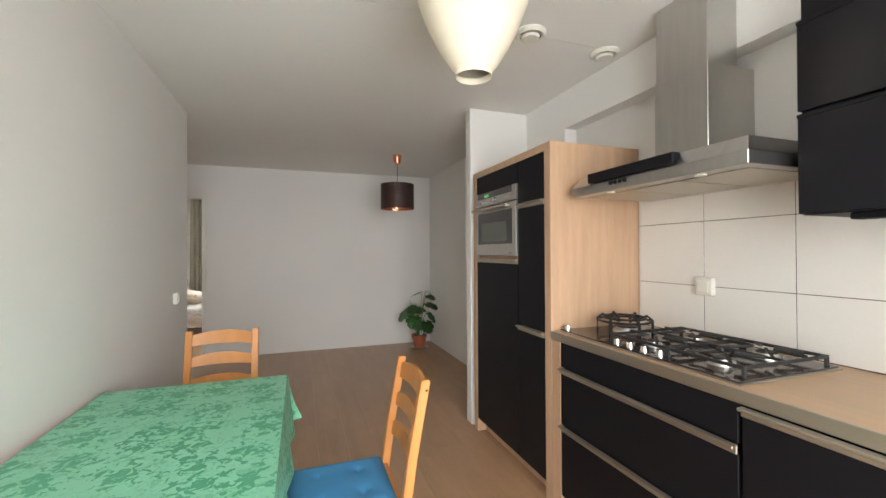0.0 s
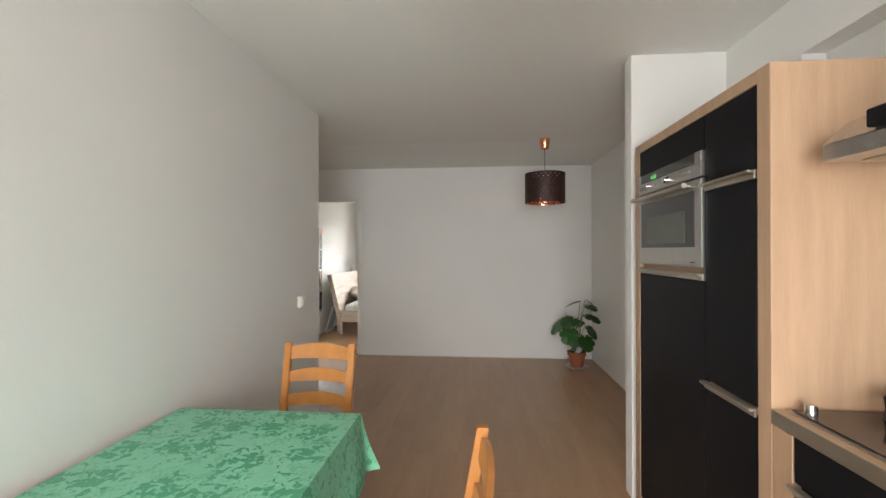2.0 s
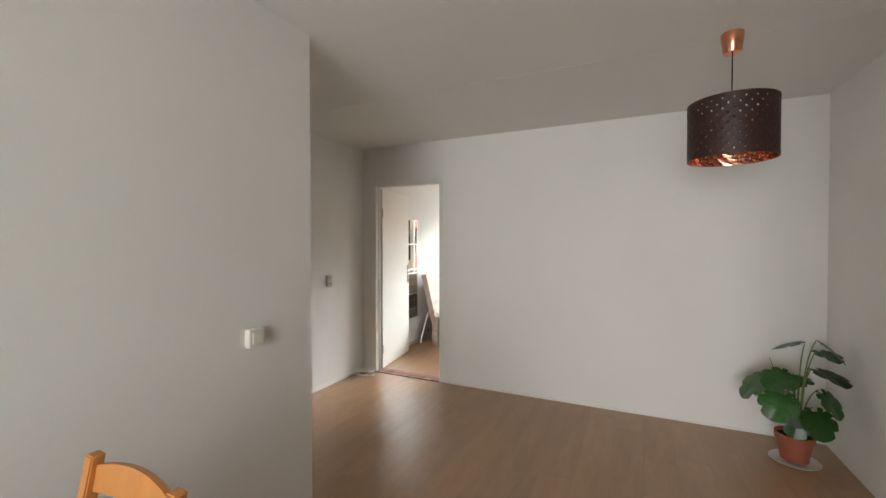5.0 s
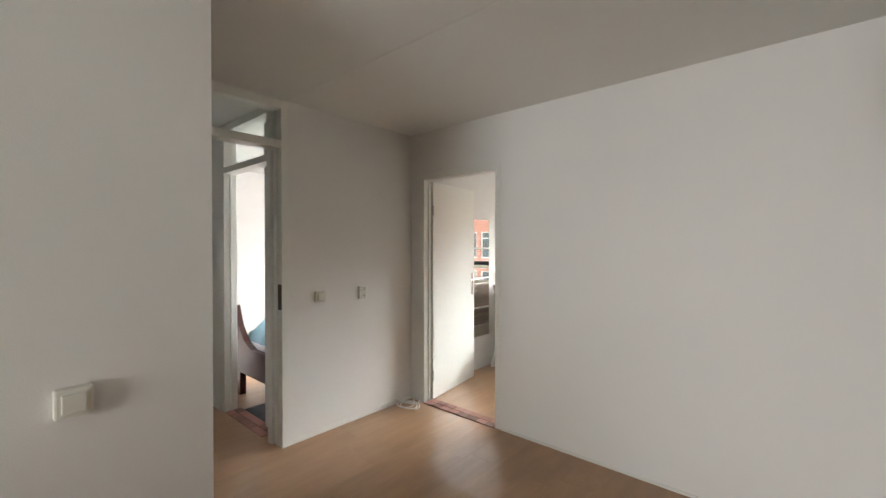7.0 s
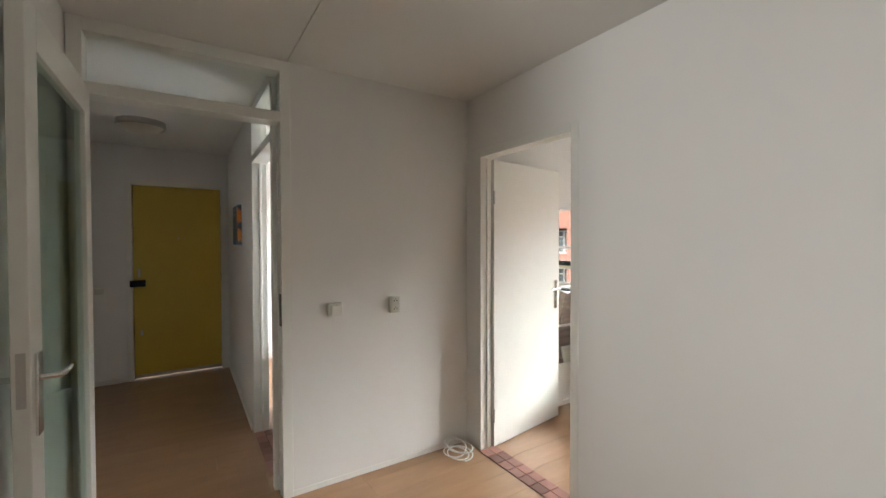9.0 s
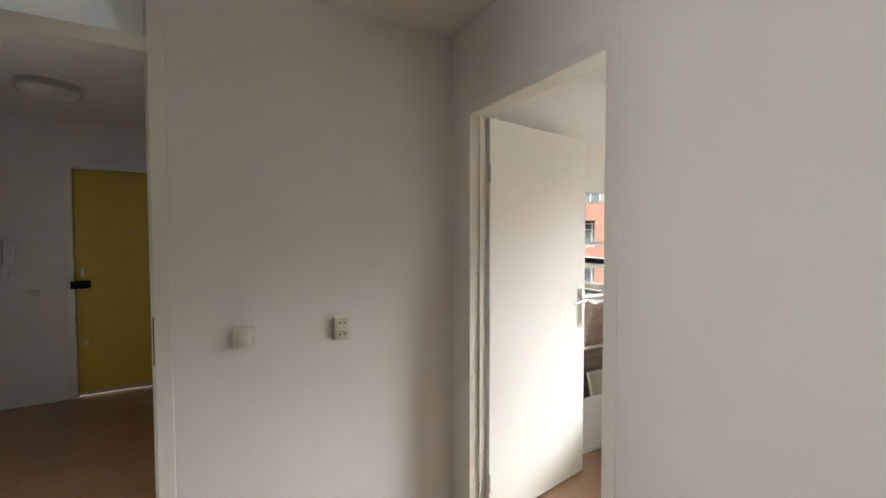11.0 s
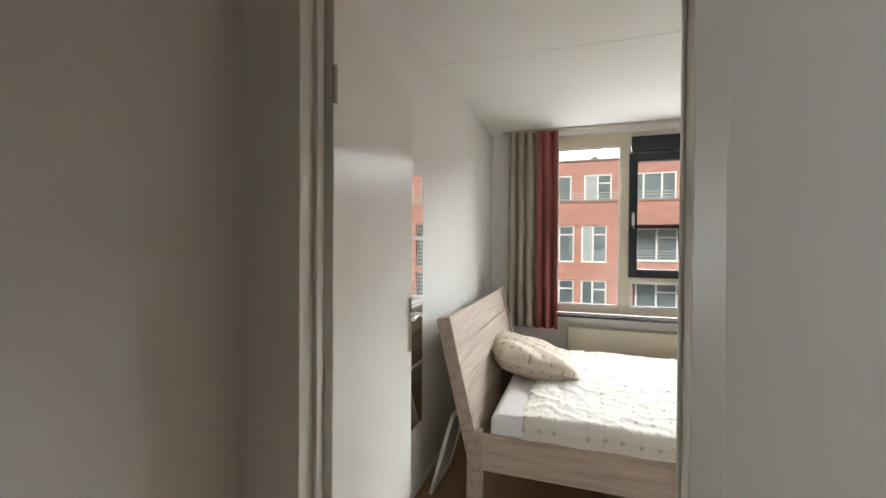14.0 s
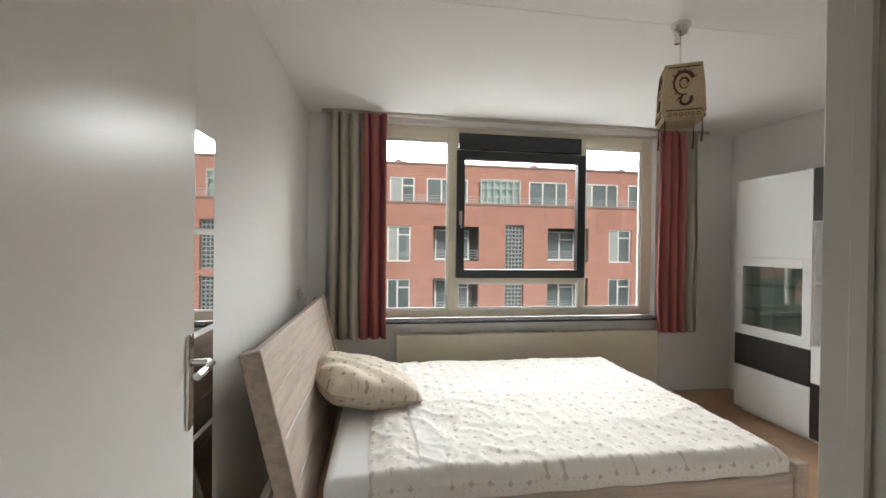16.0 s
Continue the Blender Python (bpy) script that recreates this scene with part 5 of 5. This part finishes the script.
# bedroom lantern
lx, ly = 0.705, 7.335
o = thing("lantern_lamp", (lx, ly, H), "square cloth ceiling lantern with a dark brown print", "lamp")
bm = shape()
rot = Matrix.Translation((lx, ly, 0)) @ pose(0, 0, 0, 0, 0, -27)


def ring(hw, z):
    return [bm.verts.new(rot @ Vector((sx * hw, sy * hw, z))) for sx, sy in ((-1, -1), (1, -1), (1, 1), (-1, 1))]


rings = [ring(0.078, 2.235), ring(0.087, 2.135), ring(0.092, 2.005), ring(0.080, 1.970)]
for a, b in zip(rings, rings[1:]):
    for k in range(4):
        bm.faces.new((a[k], a[(k + 1) % 4], b[(k + 1) % 4], b[k]))
part("shade", o, bm, LANTERN_CLOTH, "beige printed cloth shade", False, 0.002)
bm = shape()
for side in range(4):
    fm = rot @ pose(0, 0, 0, 0, 0, 90 * side)
    face = lambda z: -0.0775 - 0.0146 * (2.235 - z) / 0.23 - 0.0012

    def stroke(f, n, r0, r1):
        pts = []
        for i in range(n):
            x, z = f(i / (n - 1))
            pts.append(fm @ Vector((x, face(z), z)))
        tube(bm, pts, lambda u: max(0.0015, r0 + (r1 - r0) * u), 5)

    stroke(lambda u: (0.042 * math.cos(4.6 * u + 0.4), 2.140 + 0.055 * math.sin(4.6 * u + 0.4)), 26, 0.009, 0.004)
    stroke(lambda u: (-0.03 + 0.055 * u + 0.012 * math.sin(9 * u), 2.060 + 0.022 * math.sin(7 * u)), 20, 0.004, 0.009)
    stroke(lambda u: (0.018 * math.cos(6 * u), 2.140 + 0.026 * math.sin(6 * u)), 18, 0.006, 0.003)
    for k in range(9):
        a_ = 0.5 + 0.5 * k
        stroke(lambda u: (math.cos(a_) * (0.044 + 0.018 * u), 2.140 + math.sin(a_) * (0.057 + 0.016 * u)), 4, 0.004, 0.001)
    stroke(lambda u: (-0.075 + 0.15 * u, 2.013), 6, 0.003, 0.003)
    stroke(lambda u: (-0.068 + 0.136 * u, 2.218), 6, 0.003, 0.003)
    for k in range(6):
        stroke(lambda u: (-0.06 + 0.024 * k + 0.008 * math.cos(6.3 * u), 1.992 + 0.007 * math.sin(6.3 * u)), 8, 0.002, 0.002)
part("print", o, bm, PRINT, "dark brown scroll print")
bm = shape()
for sx in (-1, 1):
    for sy in (-1, 1):
        q = rot @ Vector((sx * 0.078, sy * 0.078, 1.975))
        tube(bm, [q, q + Vector((0.003, 0, -0.06)), q + Vector((0, 0.003, -0.11))], lambda u: 0.003 + 0.002 * u, 6)
part("tassel", o, bm, PRINT, kind="stuff")
bm = shape()
rod(bm, (lx, ly, 2.235), (lx, ly, H - 0.02), 0.004, seg=8)
lathe(bm, lx, ly, [(0.0, H - 0.05), (0.03, H - 0.045), (0.045, H - 0.005), (0.045, H)], 24)
rod(bm, (lx - 0.02, ly, H - 0.10), (lx - 0.02, ly, H - 0.03), 0.012, seg=12)
part("fitting", o, bm, CHROME, "", True)

# ---- outside ----
tagged(new("ground", mesh("ground", (lambda b: (box(b, -400, 9.6, -6.3, 400, 600, -6.0), b)[1])(shape()), ASPHALT)), "grey street surface", kind="structure")
bd = shape()
box(bd, -160, 85, -6, 200, 85.2, 110)
tagged(new("backdrop", mesh("backdrop", bd, glowing("overcast_sky", (0.95, 0.97, 1.0), 15.0))), "bright white overcast sky", kind="structure")
FY = 29.0
blk = thing("apartment_building", (6.0, FY, -6.0), "red brick apartment block with white windows and a flat roof", "building")
UNIT = 15.5
bays = [-2, -1, 0, 1, 2]
holes = []
for n in bays:
    o_ = n * UNIT
    for z in (0.09, -2.95, -5.9):
        holes += [("window", -1.53 + o_, -0.19 + o_, z, z + 2.06), ("loggia", 1.12 + o_, 3.84 + o_, z + 0.06, z + 2.08), ("loggia", 8.12 + o_, 10.74 + o_, z + 0.06, z + 2.08),
                  ("window", 12.1 + o_, 13.6 + o_, z, z + 2.06), ("bricks", 5.44 + o_, 6.6 + o_, z - 0.46, z + 2.22)]
holes.sort(key=lambda h: h[1])
# main wall from columns between openings
bm = shape()
X0, X1 = -35.0, 47.0
cols = {}
for k, a, b, z0, z1 in holes:
    cols.setdefault((round(a, 3), round(b, 3)), []).append((z0, z1))
x = X0
for (a, b), zs in sorted(cols.items()):
    box(bm, x, FY, -6, a, FY + 0.3, 3.45)
    zs.sort()
    z = -6.0
    for z0, z1 in zs:
        if z0 > z:
            box(bm, a, FY, z, b, FY + 0.3, z0)
        z = z1
    box(bm, a, FY, z, b, FY + 0.3, 3.45)
    x = b
box(bm, x, FY, -6, X1, FY + 0.3, 3.45)
part("wall", blk, bm, BRICK, "red brick wall")
bm = shape()
tops = []
for n in bays:
    o_ = n * UNIT
    tops += [(-1.4 + o_, 0.1 + o_), (0.82 + o_, 3.39 + o_), (4.16 + o_, 6.64 + o_), (7.32 + o_, 9.87 + o_), (10.57 + o_, 13.4 + o_)]
x = X0
for a, b in tops:
    box(bm, x, FY + 1.2, 3.2, a, FY + 1.5, 5.95)
    box(bm, a, FY + 1.2, 5.15, b, FY + 1.5, 5.95)
    box(bm, a, FY + 1.2, 3.2, b, FY + 1.5, 3.6)
    x = b
box(bm, x, FY + 1.2, 3.2, X1, FY + 1.5, 5.95)
part("upper_wall", blk, bm, BRICK, "set-back red brick top storey")
bm = shape()
box(bm, X0, FY - 0.06, 3.45, X1, FY + 0.34, 3.56)
box(bm, X0, FY + 1.12, 5.95, X1, FY + 1.6, 6.06)
for n in bays:
    for xx in (0.9, 4.2, 7.9, 11.0):
        box(bm, xx + n * UNIT - 0.03, FY - 0.01, 2.25, xx + n * UNIT + 0.03, FY, 3.45)
part("coping", blk, bm, CONCRETE)
bm = shape()
box(bm, X0, FY + 0.34, 3.1, X1, FY + 1.2, 3.2)
box(bm, X0, FY + 1.5, 5.85, X1, FY + 12, 5.95)
box(bm, X0, FY + 11.7, -6, X1, FY + 12, 5.85)
part("roof", blk, bm, ROOFING)
bm = shape()
for zz in (3.62, 3.78, 3.94):
    box(bm, X0, FY + 0.1, zz, X1, FY + 0.13, zz + 0.03)
for i in range(56):
    box(bm, X0 + 1.5 * i, FY + 0.1, 3.56, X0 + 1.5 * i + 0.03, FY + 0.13, 3.97)
part("railing", blk, bm, RAIL, "thin metal terrace railing")
bmc = shape()
for n in bays:
    for xx in (-0.8, 8.3, 11.9):
        c = (xx + n * UNIT, FY + 3, 6.4)
        rod(bmc, (c[0], c[1], 5.9), (c[0], c[1], 6.35), 0.18, seg=12)
        rod(bmc, (c[0], c[1], 6.38), (c[0], c[1], 6.52), 0.34, 0.2, seg=12)
part("roof_vent", blk, bmc, FAR_DARK)


def far_window(a, b, z0, z1, y, split, net=True):
    bm = shape()
    w = 0.09
    box(bm, a, y, z0, a + w, y + 0.1, z1)
    box(bm, b - w, y, z0, b, y + 0.1, z1)
    box(bm, a + w, y, z0, b - w, y + 0.1, z0 + w)
    box(bm, a + w, y, z1 - w, b - w, y + 0.1, z1)
    for s_ in split:
        xx = a + (b - a) * s_
        box(bm, xx - 0.05, y, z0 + w, xx + 0.05, y + 0.1, z1 - w)
    if len(split) == 1:
        xx = a + (b - a) * split[0]
        box(bm, xx + 0.05, y, z1 - 0.55, b - w, y + 0.1, z1 - 0.47)
    box(bm, a - 0.05, y - 0.05, z0 - 0.08, b + 0.05, y + 0.1, z0)
    f = part("window", blk, bm, FAR_WHITE, "white framed window")
    bm = shape()
    box(bm, a + w, y + 0.06, z0 + w, b - w, y + 0.08, z1 - w)
    part("pane", f, bm, FAR_GLASS)
    if net:
        bm = shape()
        s_ = split[0] if split else 0.5
        box(bm, a + w, y + 0.050, z0 + w, a + (b - a) * s_ - 0.05, y + 0.058, z1 - w)
        part("net_curtain", f, bm, FAR_NET)


k_ = 0
for kind, a, b, z0, z1 in holes:
    if not (-18 < a < 32):
        bm = shape()
        box(bm, a, FY + 0.2, z0, b, FY + 0.25, z1)
        part("pane", blk, bm, FAR_GLASS)
        continue
    k_ += 1
    if kind == "window":
        far_window(a, b, z0, z1, FY + 0.08, (0.45,), k_ % 2 == 0)
    elif kind == "loggia":
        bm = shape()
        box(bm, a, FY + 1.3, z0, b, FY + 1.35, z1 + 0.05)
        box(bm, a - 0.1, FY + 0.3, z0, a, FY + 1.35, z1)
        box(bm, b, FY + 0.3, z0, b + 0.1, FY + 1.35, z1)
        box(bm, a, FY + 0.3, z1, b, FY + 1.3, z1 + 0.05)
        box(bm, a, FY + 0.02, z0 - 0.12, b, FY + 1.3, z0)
        lg = part("loggia", blk, bm, FAR_DARK, "recessed balcony with its shade put into the colour")
        far_window(a + 0.25, b - 0.35, z0 + 0.05, z1 - 0.15, FY + 1.18, (0.5,), k_ % 3 == 0)
        bm = shape()
        for zz in (0.2, 0.4, 0.6, 0.8):
            box(bm, a, FY + 0.06, z0 + zz * 0.75, b, FY + 0.09, z0 + zz * 0.75 + 0.035)
        part("rail", lg, bm, RAIL)
    else:
        bm = shape()
        box(bm, a, FY + 0.2, z0, b, FY + 0.24, z1)
        fr = part("glass_brick_panel", blk, bm, FAR_NET, "pale glass brick stairwell panel")
        nx, nz = 5, 11
        w, h = (b - a - 0.1) / nx, (z1 - z0 - 0.1) / nz
        bm = shape()
        for i in range(nx):
            for j in range(nz):
                box(bm, a + 0.05 + w * i + 0.035, FY + 0.17, z0 + 0.05 + h * j + 0.035, a + 0.05 + w * (i + 1) - 0.035, FY + 0.2, z0 + 0.05 + h * (j + 1) - 0.035)
        part("glass_brick", fr, bm, GLASS_BRICK, kind="stuff")
for i, (a, b) in enumerate(tops):
    if i % 5 == 2:
        bm = shape()
        for s_ in range(7):
            xx = a + (b - a) * s_ / 6
            box(bm, xx - 0.03, FY + 0.9, 3.5, xx + 0.03, FY + 0.96, 5.1)
        for zz in (3.5, 4.05, 4.6, 5.1):
            box(bm, a, FY + 0.9, zz, b, FY + 0.96, zz + 0.06)
        part("screen", blk, bm, RAIL, "glazed terrace screen")
        bm = shape()
        box(bm, a, FY + 1.15, 3.6, b, FY + 1.2, 5.15)
        part("pane", blk, bm, material("pale_green_glass", (0.35, 0.46, 0.44), 0.2, vary=0.2, scale=1, bump=0) if i == 2 else bpy.data.materials["pale_green_glass"])
    else:
        far_window(a, b, 3.6, 5.15, FY + 1.22, (0.36, 0.72) if b - a > 2 else (0.5,), i % 2 == 0)

blk.matrix_basis = Matrix.Translation((7.1, FY, -5.67))

# ---- pieces ----
# wall tiles above the worktop
tw = structure("tile_wall", [(2.6965, -1.29, 0.92, 2.6995, 1.715, 1.71)], JOINT, "white tiled kitchen splashback")
TW, TH = 0.389, 0.315
tile_mesh = mesh("tile", (lambda b: (box(b, -0.0035, -TW / 2 + 0.0015, -TH / 2 + 0.0015, 0.0, TW / 2 - 0.0015, TH / 2 - 0.0015, 0.001), b)[1])(shape()), TILE)
for i in range(-1, 8):
    for z0, z1 in ((0.923, 1.168), (1.168, 1.483), (1.483, 1.71)):
        y = 1.318 + TW / 2 - TW * i
        t_ = new("tile", tile_mesh)
        t_.parent = tw
        if y + TW / 2 > 1.715:
            t_.scale.y = (1.715 - (y - TW / 2)) / TW
            y = (1.715 + y - TW / 2) / 2
        t_.scale.z = (z1 - z0) / TH
        t_.location = (2.6964, y, (z0 + z1) / 2)

# threshold tiles in the bedroom and small bedroom doorways
tiles = structure("threshold", [(DX0, FAR - 0.02, 0.001, DX1, FAR + T + 0.02, 0.003)], JOINT, "red and pink tile strip in the doorway")
tm = mesh("tile", (lambda b: (box(b, -0.047, -0.033, 0, 0.047, 0.033, 0.0045, 0.0015), b)[1])(shape()), RED_TILE)
for i in range(8):
    for j in range(2):
        t_ = new("tile", tm)
        t_.parent = tiles
        t_.location = (DX0 + 0.05 + 0.0975 * i, FAR + 0.016 + 0.070 * j, 0.003)
tiles = structure("threshold", [(-2.23, 4.47, 0.001, -1.55, 4.60, 0.003)], JOINT, "red and pink tile strip in the doorway")
for i in range(7):
    for j in range(2):
        t_ = new("tile", tm)
        t_.parent = tiles
        t_.location = (-2.18 + 0.097 * i, 4.50 + 0.070 * j, 0.003)


def plank_floor(name, x0, y0, x1, y1, seed, label, skip=None):
    """Laminate boards running along y over a dark underlay."""
    fl = structure(name, [(x0, y0, -0.12, x1, y1, -0.0085)], JOINT, label)
    W, L = 0.192, 1.285
    r = random.Random(seed)
    full = mesh("plank", (lambda b: (box(b, -W / 2 + 0.0004, -0.5, -0.008, W / 2 - 0.0004, 0.5, 0.0), b)[1])(shape()), LAMINATE)
    x = x0
    while x < x1 - 0.01:
        w = min(W, x1 - x)
        y = y0 - r.uniform(0, L)
        while y < y1:
            a, b = max(y, y0), min(y + L, y1)
            if b - a > 0.02 and not (skip and skip(x, a, b)):
                p = new("plank", full)
                p.parent = fl
                p.location = (x + w / 2, (a + b) / 2, 0)
                p.scale = (w / W, b - a - 0.0008, 1)
            y += L
        x += W
    return fl


plank_floor("floor_living", 0.0, -1.3, 2.70, FAR, 1, "brown oak laminate floor")
plank_floor("floor_nook", -1.38, 3.60, 0.0, FAR, 2, "brown oak laminate floor")
plank_floor("floor_hall", -4.3, 2.7, -1.38, 4.54, 3, "brown oak laminate floor")
plank_floor("floor_bedroom", -1.7, FAR, 2.75, BED_N + 0.2, 4, "brown oak laminate floor")
plank_floor("floor_small_bedroom", -4.4, 4.54, -1.7, 7.8, 5, "brown oak laminate floor")
structure("slab", [(-1.7, 4.541, -0.12, -1.381, FAR - 0.001, -0.002)], JOINT, "plain floor slab")
